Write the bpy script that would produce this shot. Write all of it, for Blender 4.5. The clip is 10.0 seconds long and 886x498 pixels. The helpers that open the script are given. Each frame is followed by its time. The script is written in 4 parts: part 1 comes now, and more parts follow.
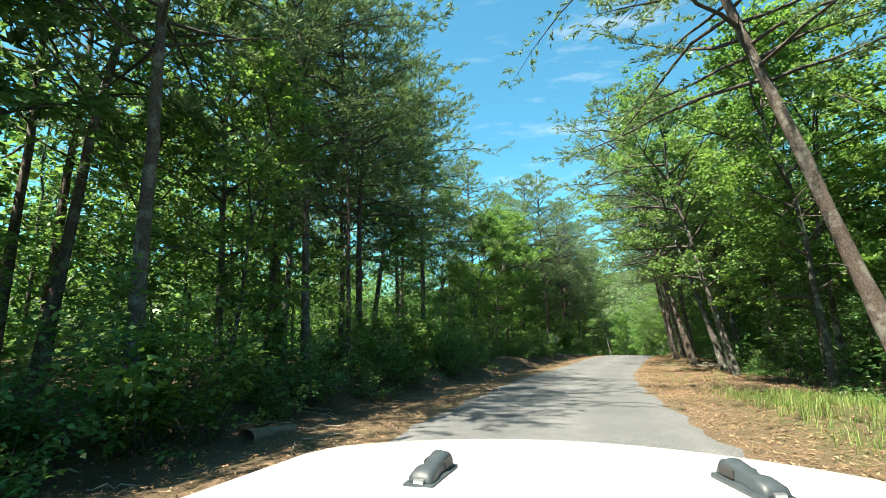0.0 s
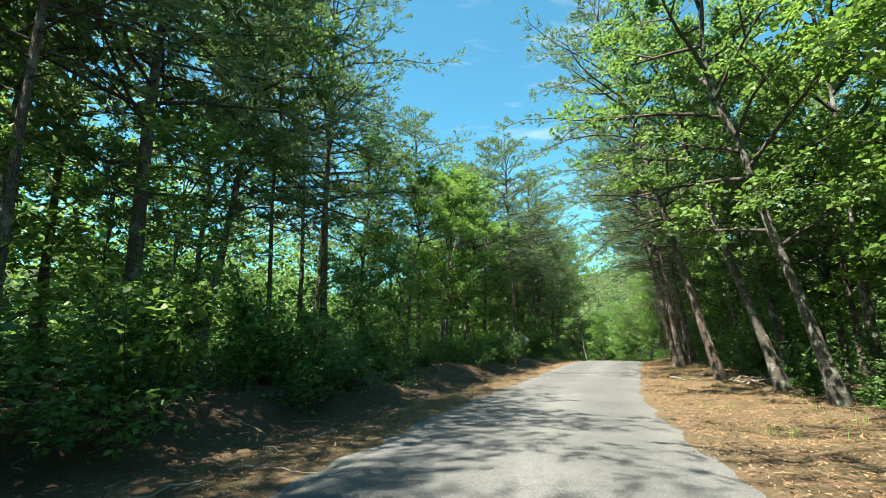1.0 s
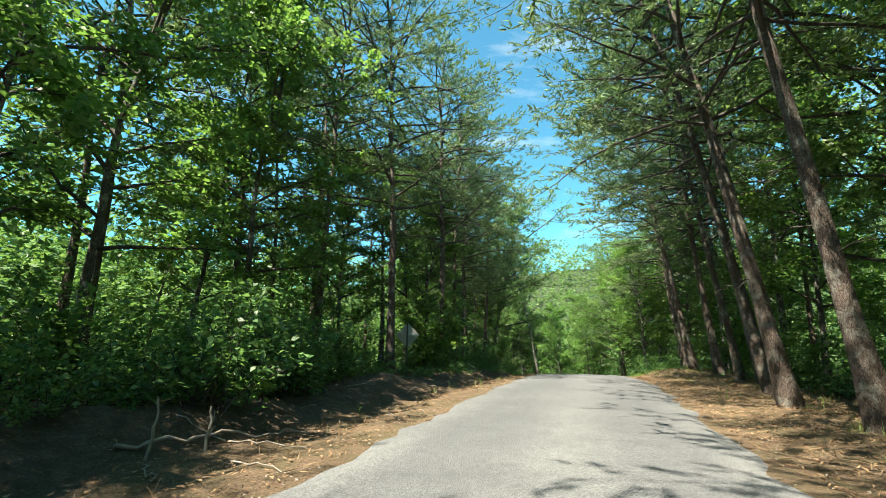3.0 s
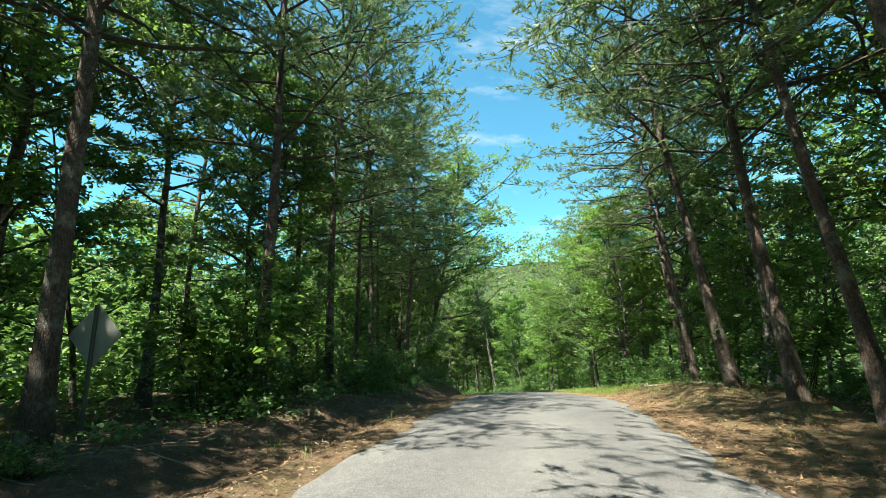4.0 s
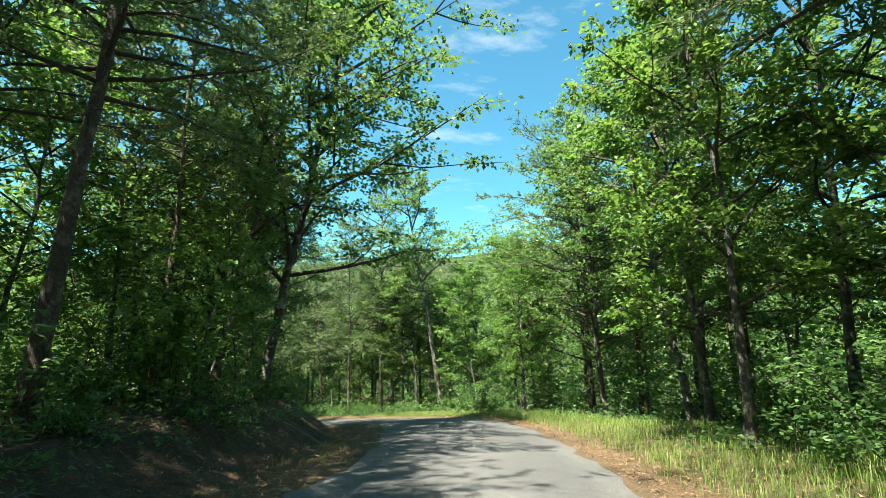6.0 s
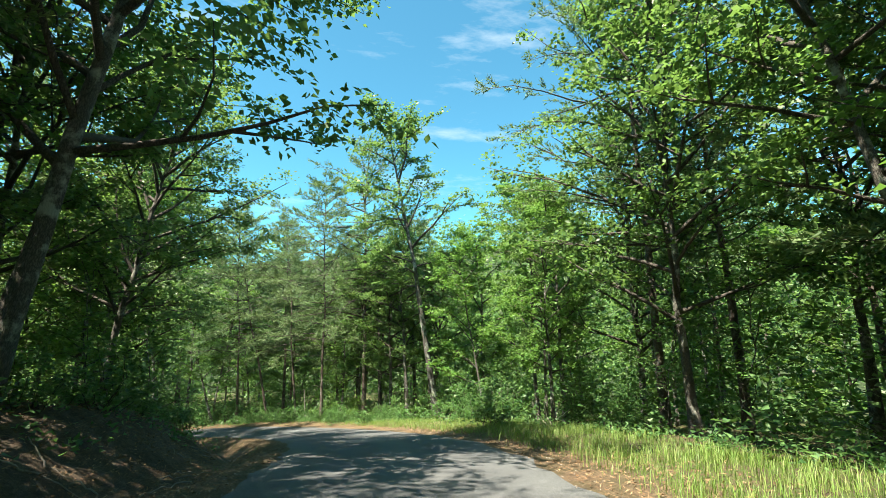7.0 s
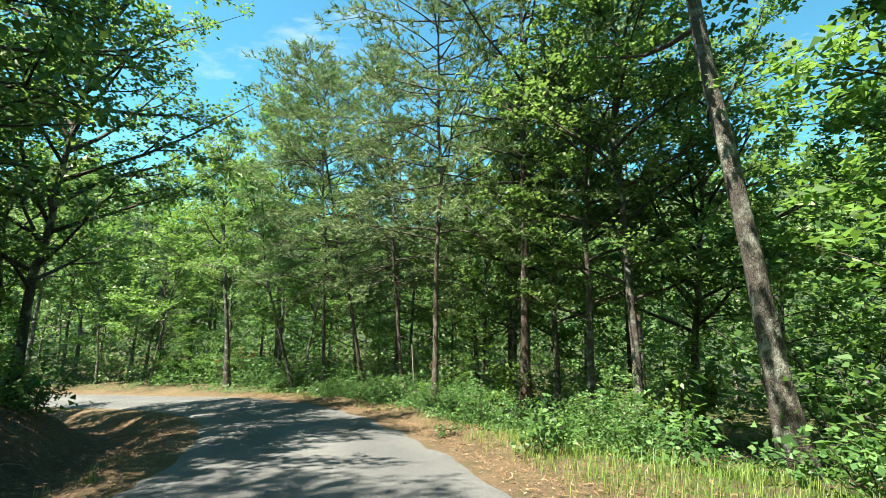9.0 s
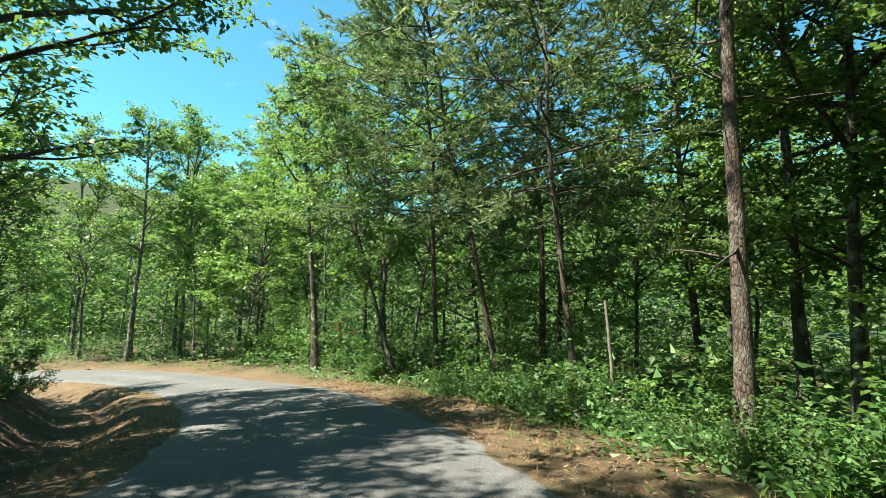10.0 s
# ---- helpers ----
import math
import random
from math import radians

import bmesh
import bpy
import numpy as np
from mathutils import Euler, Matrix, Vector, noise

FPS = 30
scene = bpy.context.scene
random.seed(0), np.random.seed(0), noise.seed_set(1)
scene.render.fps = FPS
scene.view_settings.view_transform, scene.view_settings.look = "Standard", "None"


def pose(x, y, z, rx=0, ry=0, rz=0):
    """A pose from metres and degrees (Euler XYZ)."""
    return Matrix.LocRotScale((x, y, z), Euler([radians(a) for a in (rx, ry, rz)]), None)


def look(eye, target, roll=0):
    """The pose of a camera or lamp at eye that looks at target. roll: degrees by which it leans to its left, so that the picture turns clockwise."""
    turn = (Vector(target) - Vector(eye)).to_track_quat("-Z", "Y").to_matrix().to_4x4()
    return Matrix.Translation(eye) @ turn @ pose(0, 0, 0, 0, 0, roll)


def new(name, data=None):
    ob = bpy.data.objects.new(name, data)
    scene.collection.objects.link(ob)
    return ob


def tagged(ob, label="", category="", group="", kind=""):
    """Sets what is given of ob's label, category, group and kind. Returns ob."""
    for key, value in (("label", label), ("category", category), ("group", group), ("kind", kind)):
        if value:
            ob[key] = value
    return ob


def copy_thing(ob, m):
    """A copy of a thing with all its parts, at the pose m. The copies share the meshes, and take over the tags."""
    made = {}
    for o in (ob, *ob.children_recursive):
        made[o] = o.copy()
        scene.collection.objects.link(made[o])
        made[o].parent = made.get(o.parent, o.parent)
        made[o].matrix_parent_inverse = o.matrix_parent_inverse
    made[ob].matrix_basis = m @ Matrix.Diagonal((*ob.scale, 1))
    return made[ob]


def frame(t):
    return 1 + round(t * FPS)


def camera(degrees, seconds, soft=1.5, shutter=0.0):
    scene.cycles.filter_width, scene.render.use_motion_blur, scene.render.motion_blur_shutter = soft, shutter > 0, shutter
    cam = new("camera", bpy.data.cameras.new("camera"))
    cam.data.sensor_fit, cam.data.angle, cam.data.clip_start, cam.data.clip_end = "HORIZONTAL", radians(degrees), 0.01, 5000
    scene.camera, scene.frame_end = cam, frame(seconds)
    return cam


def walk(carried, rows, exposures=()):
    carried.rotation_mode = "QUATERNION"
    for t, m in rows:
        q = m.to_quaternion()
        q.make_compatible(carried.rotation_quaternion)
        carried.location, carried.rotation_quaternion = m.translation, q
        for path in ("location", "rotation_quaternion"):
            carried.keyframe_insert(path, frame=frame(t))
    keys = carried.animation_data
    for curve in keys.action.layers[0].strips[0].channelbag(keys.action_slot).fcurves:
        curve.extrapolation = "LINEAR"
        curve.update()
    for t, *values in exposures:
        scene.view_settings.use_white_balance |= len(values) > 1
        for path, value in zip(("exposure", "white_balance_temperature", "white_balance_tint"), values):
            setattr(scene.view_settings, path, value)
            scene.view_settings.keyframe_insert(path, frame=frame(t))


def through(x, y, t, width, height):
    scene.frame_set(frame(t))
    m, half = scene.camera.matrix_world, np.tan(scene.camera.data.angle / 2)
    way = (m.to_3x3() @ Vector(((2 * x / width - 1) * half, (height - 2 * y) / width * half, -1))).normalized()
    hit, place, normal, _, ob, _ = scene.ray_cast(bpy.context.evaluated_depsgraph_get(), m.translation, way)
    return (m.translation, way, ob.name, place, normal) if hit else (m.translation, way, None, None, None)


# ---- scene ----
# ---- camera ----
cam = camera(88.1, 10.0, soft=0.5)
PATH = [
    (0.0, (-0.009, 0.007, 1.366), (-0.015, 1.972, 1.738), -0.5),
    (0.5, (1.443, 5.184, 1.268), (1.488, 7.148, 1.644), -0.4),
    (1.0, (2.918, 10.347, 1.145), (3.015, 12.308, 1.523), 0.0),
    (1.5, (4.458, 15.497, 0.967), (4.608, 17.454, 1.352), 0.1),
    (2.0, (6.164, 20.581, 0.804), (6.362, 22.532, 1.198), 0.1),
    (2.5, (8.093, 25.576, 0.612), (8.329, 27.522, 1.011), 0.5),
    (2.7, (9.036, 27.650, 0.589), (9.284, 29.595, 0.987), 0.6),
    (3.8, (14.970, 40.138, 0.803), (15.378, 42.059, 1.181), -0.3),
    (4.0, (15.967, 42.109, 0.781), (16.394, 44.026, 1.159), -0.4),
    (4.5, (18.302, 46.708, 0.638), (18.772, 48.616, 1.015), -0.3),
    (5.0, (20.357, 51.100, 0.438), (20.868, 52.997, 0.812), -0.1),
    (5.5, (22.390, 55.454, 0.231), (22.926, 57.345, 0.597), 0.1),
    (5.7, (23.100, 57.190, 0.125), (23.649, 59.079, 0.485), 0.0),
    (6.8, (27.173, 66.708, -0.993), (27.693, 68.605, -0.629), -0.1),
    (7.0, (27.959, 68.750, -1.224), (28.457, 70.654, -0.866), 0.0),
    (7.5, (29.377, 74.032, -1.776), (29.812, 75.953, -1.429), 0.6),
    (8.0, (30.052, 79.242, -2.407), (30.371, 81.190, -2.086), 1.1),
    (8.5, (30.014, 84.460, -3.263), (30.118, 86.438, -2.985), 1.4),
    (9.0, (29.436, 89.644, -4.155), (29.305, 91.625, -3.914), 1.8),
    (9.5, (28.239, 94.762, -4.997), (27.870, 96.717, -4.794), 1.7),
    (10.0, (26.427, 99.777, -5.794), (25.822, 101.676, -5.623), 1.5),
]
walk(cam, [(t, look(eye, target, roll)) for t, eye, target, roll in PATH], exposures=[(0.0, 2.05, 7500, 8), (9.0, 2.07, 7500, 8), (10.0, 1.95, 7500, 8)])

# ---- sky and sun ----
SUN_AZ, SUN_EL = radians(-123), radians(63)  # azimuth clockwise from +y
sun_way = Vector((math.sin(SUN_AZ) * math.cos(SUN_EL), math.cos(SUN_AZ) * math.cos(SUN_EL), math.sin(SUN_EL)))
world = bpy.data.worlds.new("sky")
scene.world = world
world.use_nodes = True
wn, wl = world.node_tree.nodes, world.node_tree.links
wn.clear()
sky = wn.new("ShaderNodeTexSky")
sky.sky_type, sky.sun_disc = "NISHITA", False
sky.sun_elevation, sky.sun_rotation = SUN_EL, SUN_AZ
sky.air_density, sky.dust_density, sky.ozone_density = 1.0, 0.4, 2.0
w_coord, w_map, w_noise, w_ramp, w_mix = (wn.new("ShaderNode" + k) for k in ("TexCoord", "Mapping", "TexNoise", "ValToRGB", "MixRGB"))
w_map.inputs["Scale"].default_value = (1.6, 6.0, 9.0)
w_map.inputs["Rotation"].default_value = (0.3, 0.2, 1.1)
w_noise.inputs["Scale"].default_value, w_noise.inputs["Detail"].default_value, w_noise.inputs["Roughness"].default_value = 1.6, 9.0, 0.62
w_ramp.color_ramp.elements[0].position, w_ramp.color_ramp.elements[1].position = 0.56, 0.9
w_ramp.color_ramp.elements[1].color = (0.5, 0.5, 0.5, 1)
w_mix.inputs["Color2"].default_value = (7.0, 7.6, 8.2, 1)
w_bg, w_out = wn.new("ShaderNodeBackground"), wn.new("ShaderNodeOutputWorld")
w_bg.inputs["Strength"].default_value = 0.061
wl.new(w_coord.outputs["Generated"], w_map.inputs["Vector"])
wl.new(w_map.outputs["Vector"], w_noise.inputs["Vector"])
wl.new(w_noise.outputs["Fac"], w_ramp.inputs["Fac"])
wl.new(w_ramp.outputs["Color"], w_mix.inputs["Fac"])
w_tone = wn.new("ShaderNodeMixRGB")
w_tone.blend_type = "MULTIPLY"
w_tone.inputs["Fac"].default_value, w_tone.inputs["Color2"].default_value = 1.0, (0.46, 1.2, 1.24, 1)
wl.new(sky.outputs["Color"], w_tone.inputs["Color1"])
wl.new(w_tone.outputs["Color"], w_mix.inputs["Color1"])
wl.new(w_mix.outputs["Color"], w_bg.inputs["Color"])
wl.new(w_bg.outputs["Background"], w_out.inputs["Surface"])
sun = new("sun", bpy.data.lights.new("sun", "SUN"))
sun.data.energy, sun.data.angle, sun.data.color = 5.0, radians(0.53), (1.0, 0.96, 0.89)
sun.matrix_world = look(sun_way * 200, (0, 0, 0))


# ---- materials ----
class Mat:
    """A small builder for node materials."""

    def __init__(self, name, rough=0.8, metal=0.0):
        self.m = bpy.data.materials.new(name)
        self.m.use_nodes = True
        self.n, self.l = self.m.node_tree.nodes, self.m.node_tree.links
        self.b = self.n["Principled BSDF"]
        self.b.inputs["Roughness"].default_value, self.b.inputs["Metallic"].default_value = rough, metal
        self.b.inputs["Specular IOR Level"].default_value = 0.4

    def node(self, kind, **sockets):
        k = self.n.new("ShaderNode" + kind)
        for key, v in sockets.items():
            s = k.inputs[key.replace("_", " ")]
            if isinstance(v, bpy.types.NodeSocket):
                self.l.new(v, s)
            else:
                s.default_value = v
        return k

    def coords(self, scale=(1, 1, 1)):
        return self.node("Mapping", Vector=self.node("TexCoord").outputs["Object"], Scale=scale).outputs["Vector"]

    def noise(self, scale, detail=4.0, rough=0.55, vec=None):
        return self.node("TexNoise", Vector=vec or self.coords(), Scale=scale, Detail=detail, Roughness=rough).outputs["Fac"]

    def ramp(self, fac, *stops):
        r = self.node("ValToRGB", Fac=fac)
        e = r.color_ramp.elements
        while len(e) < len(stops):
            e.new(0.5)
        for el, (p, c) in zip(e, stops):
            el.position, el.color = p, (*c, 1)
        return r.outputs["Color"]

    def mix(self, fac, a, b, blend="MIX"):
        k = self.node("MixRGB", Fac=fac)
        k.blend_type = blend
        for s, v in (("Color1", a), ("Color2", b)):
            if isinstance(v, bpy.types.NodeSocket):
                self.l.new(v, k.inputs[s])
            else:
                k.inputs[s].default_value = (*v, 1) if len(v) == 3 else v
        return k.outputs["Color"]

    def colour(self, c):
        if isinstance(c, bpy.types.NodeSocket):
            self.l.new(c, self.b.inputs["Base Color"])
        else:
            self.b.inputs["Base Color"].default_value = (*c, 1)
        return self

    def bump(self, height, strength=0.4, distance=0.02):
        k = self.node("Bump", Height=height, Strength=strength, Distance=distance)
        self.l.new(k.outputs["Normal"], self.b.inputs["Normal"])
        return self

    def see_through(self, colour, share):
        """Light passing through thin leaves."""
        t = self.node("BsdfTranslucent", Color=colour)
        k = self.node("MixShader", Fac=share)
        self.l.new(self.b.outputs[0], k.inputs[1])
        self.l.new(t.outputs[0], k.inputs[2])
        self.l.new(k.outputs[0], self.n["Material Output"].inputs["Surface"])
        return self


def leaf_material(name, dark, mid, light, through, share=0.46, rough=0.45):
    k = Mat(name, rough)
    island = k.node("NewGeometry").outputs["Random Per Island"]
    tree = k.node("ObjectInfo").outputs["Random"]
    c = k.ramp(island, (0.0, dark), (0.55, mid), (1.0, light))
    hue = k.node("HueSaturation", Color=c, Fac=1.0)
    k.l.new(k.node("MapRange", Value=tree, To_Min=0.488, To_Max=0.512).outputs[0], hue.inputs["Hue"])
    k.l.new(k.node("MapRange", Value=k.noise(0.35, 2.0), To_Min=0.72, To_Max=1.2).outputs[0], hue.inputs["Value"])
    k.colour(hue.outputs["Color"])
    k.see_through(k.mix(0.4, hue.outputs["Color"], tuple(0.9 * x for x in through)), share)
    return k.m


def bark_material(name, dark, light, scale, lichen=0.0):
    k = Mat(name, 0.92)
    v = k.coords((scale, scale, scale * 0.3))
    plates = k.node("TexVoronoi", Vector=v, Scale=13.0)
    plates.feature = "DISTANCE_TO_EDGE"
    crack = k.ramp(k.mix(0.35, plates.outputs["Distance"], k.noise(20.0, 5.0, 0.7, v)), (0.1, (0, 0, 0)), (0.32, (1, 1, 1)))
    grain = k.noise(14.0, 6.0, 0.7, v)
    c = k.mix(crack, tuple(x * 0.5 for x in dark), k.ramp(grain, (0.3, dark), (0.7, light)))
    if lichen:
        c = k.mix(k.ramp(k.noise(3.0, 5.0, 0.65), (0.5, (0, 0, 0)), (0.62, (lichen,) * 3)), c, (0.42, 0.45, 0.40))
    k.colour(c)
    k.bump(k.mix(0.35, crack, grain), 0.8, 0.03)
    return k.m


def plain(name, colour, rough=0.6, metal=0.0, spread=0.12, scale=8.0):
    k = Mat(name, rough, metal)
    n = k.noise(scale, 5.0, 0.6)
    k.colour(k.ramp(n, (0.3, tuple(x * (1 - spread) for x in colour)), (0.7, tuple(min(1, x * (1 + spread)) for x in colour))))
    k.bump(n, 0.1, 0.005)
    return k.m


OAK_LEAF = leaf_material("oak_leaf", (0.038, 0.088, 0.026), (0.09, 0.188, 0.056), (0.185, 0.31, 0.11), (0.28, 0.48, 0.08))
MAPLE_LEAF = leaf_material("maple_leaf", (0.046, 0.118, 0.026), (0.105, 0.228, 0.052), (0.2, 0.35, 0.105), (0.3, 0.53, 0.08))
SHRUB_LEAF = leaf_material("shrub_leaf", (0.034, 0.092, 0.03), (0.076, 0.18, 0.058), (0.17, 0.31, 0.11), (0.24, 0.46, 0.08))
NEEDLE = leaf_material("pine_needle", (0.06, 0.115, 0.05), (0.13, 0.22, 0.092), (0.24, 0.34, 0.16), (0.24, 0.38, 0.1), 0.3, 0.65)
RED_LEAF = leaf_material("turning_leaf", (0.22, 0.06, 0.02), (0.35, 0.11, 0.03), (0.42, 0.2, 0.05), (0.5, 0.2, 0.05))
GRASS = leaf_material("grass_blade", (0.08, 0.17, 0.03), (0.17, 0.29, 0.06), (0.32, 0.37, 0.14), (0.35, 0.45, 0.06), 0.4, 0.5)
LITTER = leaf_material("fallen_leaf", (0.09, 0.054, 0.03), (0.2, 0.122, 0.066), (0.34, 0.235, 0.135), (0.4, 0.25, 0.1), 0.12, 0.8)
PINE_BARK = bark_material("pine_bark", (0.062, 0.046, 0.038), (0.18, 0.14, 0.118), 2.6, 0.3)
OAK_BARK = bark_material("oak_bark", (0.062, 0.056, 0.05), (0.165, 0.153, 0.137), 3.2, 0.65)
TWIG_BARK = bark_material("twig_bark", (0.05, 0.044, 0.038), (0.13, 0.115, 0.1), 2.0)
DEAD_WOOD = plain("dead_wood", (0.215, 0.19, 0.16), 0.85, 0, 0.3, 12.0)


def ground_material():
    k = Mat("forest_floor", 0.95)
    zone = k.node("VertexColor")
    zone.layer_name = "zone"
    split = k.node("SeparateColor", Color=zone.outputs["Color"])
    fine, mid, big = k.noise(30.0, 8.0, 0.8), k.noise(6.0, 5.0, 0.65), k.noise(0.7, 3.0)
    straw = k.ramp(fine, (0.3, (0.05, 0.032, 0.02)), (0.45, (0.155, 0.1, 0.058)), (0.58, (0.27, 0.19, 0.115)), (0.72, (0.44, 0.34, 0.22)))
    straw = k.mix(k.ramp(k.noise(1.9, 6.0, 0.7), (0.44, (0, 0, 0)), (0.6, (0.75, 0.75, 0.75))), straw, k.ramp(fine, (0.3, (0.05, 0.045, 0.02)), (0.7, (0.17, 0.15, 0.07))))
    floor = k.ramp(fine, (0.3, (0.045, 0.03, 0.02)), (0.55, (0.13, 0.085, 0.05)), (0.75, (0.26, 0.18, 0.11)))
    soil = k.ramp(k.mix(0.55, mid, fine), (0.34, (0.04, 0.028, 0.02)), (0.5, (0.13, 0.092, 0.064)), (0.66, (0.31, 0.24, 0.17)))
    green = k.ramp(fine, (0.3, (0.05, 0.085, 0.02)), (0.7, (0.16, 0.2, 0.06)))
    c = k.mix(split.outputs["Red"], floor, straw)
    c = k.mix(split.outputs["Green"], c, soil)
    c = k.mix(split.outputs["Blue"], c, k.mix(k.ramp(mid, (0.42, (0, 0, 0)), (0.55, (1, 1, 1))), c, green))
    c = k.mix(zone.outputs["Alpha"], c, k.ramp(mid, (0.3, (0.02, 0.036, 0.012)), (0.7, (0.045, 0.078, 0.024))))
    k.colour(k.mix(0.5, c, k.ramp(big, (0.3, (0.15, 0.15, 0.15)), (0.7, (0.5, 0.5, 0.5))), "MULTIPLY"))
    k.bump(k.mix(0.5, fine, mid), 1.0, 0.09)
    return k.m


def asphalt_material():
    k = Mat("chip_seal_asphalt", 0.85)
    chips = k.node("TexVoronoi", Vector=k.coords(), Scale=100.0)
    big, streak = k.noise(0.5, 4.0, 0.6), k.noise(5.0, 5.0, 0.65)
    c = k.ramp(chips.outputs["Color"], (0.1, (0.085, 0.093, 0.099)), (0.5, (0.152, 0.164, 0.174)), (0.95, (0.3, 0.32, 0.335)))
    c = k.mix(1.0, c, k.ramp(big, (0.3, (0.5, 0.5, 0.5)), (0.7, (0.69, 0.68, 0.665))), "MULTIPLY")
    c = k.mix(1.0, c, k.ramp(streak, (0.3, (0.85, 0.85, 0.85)), (0.7, (1.1, 1.1, 1.08))), "MULTIPLY")
    worn = k.node("VertexColor")
    worn.layer_name = "wear"
    c = k.mix(1.0, c, k.ramp(worn.outputs["Color"], (0.0, (0.86, 0.86, 0.87)), (1.0, (1.16, 1.15, 1.13))), "MULTIPLY")
    k.colour(c)
    k.bump(chips.outputs["Distance"], 0.5, 0.012)
    return k.m


GROUND, ASPHALT = ground_material(), asphalt_material()
GRAVEL = plain("edge_gravel", (0.24, 0.215, 0.185), 0.9, 0, 0.35, 30.0)
# ---- lie of the land ----
HALF = 2.45
line = [(-8.5, -42, 0.5), (-4.6, -21, 0.3), (-2.3, -9, 0.12)]
DIP = {0.0: -0.03, 0.5: -0.13, 1.0: -0.25, 1.5: -0.40, 2.0: -0.55, 2.5: -0.68, 2.7: -0.73, 3.8: -0.75, 4.0: -0.75, 4.5: -0.80, 5.0: -0.96, 5.5: -1.17, 5.7: -1.28,
       6.8: -2.38, 7.0: -2.62, 7.5: -3.17, 8.0: -3.8, 8.5: -4.64, 9.0: -5.53, 9.5: -6.38, 10.0: -7.2}
for (t0, e0, _, _), (t1, e1, _, _) in zip(PATH, PATH[1:] + [(0, (23.75, 105.2, 0), 0, 0)]):
    go = (Vector(e1) - Vector(e0)).to_2d().normalized()
    line.append((e0[0] - 0.45 * go.y, e0[1] + 0.45 * go.x, DIP[t0]))
line += [(23.3, 104.9, -8.05), (20.2, 108.9, -8.75), (16, 112.8, -9.5), (9, 117.6, -10.7), (0, 121.8, -11.8), (-7, 122.8, -12.4), (-15, 121, -12.9),
         (-26, 115, -13.3), (-45, 104, -13.8)]


def spline(pts, step):
    """Evenly spaced points on a smooth curve through pts."""
    p = np.array(pts, float)
    out = []
    for i in range(len(p) - 1):
        a, b, c, d = p[max(i - 1, 0)], p[i], p[i + 1], p[min(i + 2, len(p) - 1)]
        n = max(2, int(np.linalg.norm(c - b) / 0.1))
        for u in np.linspace(0, 1, n, endpoint=False):
            m0, m1 = (c - a) * np.linalg.norm(c - b) / max(np.linalg.norm(c - a), 1e-6), (d - b) * np.linalg.norm(c - b) / max(np.linalg.norm(d - b), 1e-6)
            out.append((2 * u**3 - 3 * u**2 + 1) * b + (u**3 - 2 * u**2 + u) * m0 + (3 * u**2 - 2 * u**3) * c + (u**3 - u**2) * m1)
    out = np.array(out + [p[-1]])
    s = np.r_[0, np.cumsum(np.linalg.norm(np.diff(out[:, :2], axis=0), axis=1))]
    grid = np.arange(0, s[-1], step)
    return np.stack([np.interp(grid, s, out[:, k]) for k in range(3)], 1), grid


ROAD, ROAD_S = spline(line, 0.5)
for _ in range(6):
    ROAD[1:-1] = (ROAD[:-2] + 2 * ROAD[1:-1] + ROAD[2:]) / 4
ROAD_S = ROAD_S - ROAD_S[np.argmin(np.hypot(ROAD[:, 0] + 0.4, ROAD[:, 1]))]
tang = np.gradient(ROAD[:, :2], axis=0)
tang /= np.linalg.norm(tang, axis=1)[:, None]
RIGHT = np.stack([tang[:, 1], -tang[:, 0]], 1)


def wave(x, y, k, seed):
    return np.sin(x * k + seed * 1.7 + 1.3 * np.sin(y * k * 0.8 + seed)) * np.cos(y * k * 1.13 + seed * 2.3 + 1.1 * np.sin(x * k * 0.9))


def ramp_up(v, a, b):
    u = np.clip((v - a) / (b - a), 0, 1)
    return u * u * (3 - 2 * u)


def road_frame(x, y):
    """Along the road, across it (right is positive) and the road's height there, for arrays of places."""
    x, y = np.atleast_1d(np.asarray(x, float)), np.atleast_1d(np.asarray(y, float))
    s, d, z = np.empty_like(x), np.empty_like(x), np.empty_like(x)
    for i in range(0, len(x), 4000):
        dx, dy = x[i : i + 4000, None] - ROAD[:, 0], y[i : i + 4000, None] - ROAD[:, 1]
        q = dx * dx + dy * dy
        n = q.argmin(1)
        rows = np.arange(len(n))
        s[i : i + 4000] = ROAD_S[n]
        side = dx[rows, n] * RIGHT[n, 0] + dy[rows, n] * RIGHT[n, 1]
        d[i : i + 4000] = np.sqrt(q[rows, n]) * np.sign(side)
        w = 1 / (q + 0.3 + 0.25 * q[rows, n][:, None]) ** 2
        z[i : i + 4000] = (w * ROAD[:, 2]).sum(1) / w.sum(1)
    return s, d, z


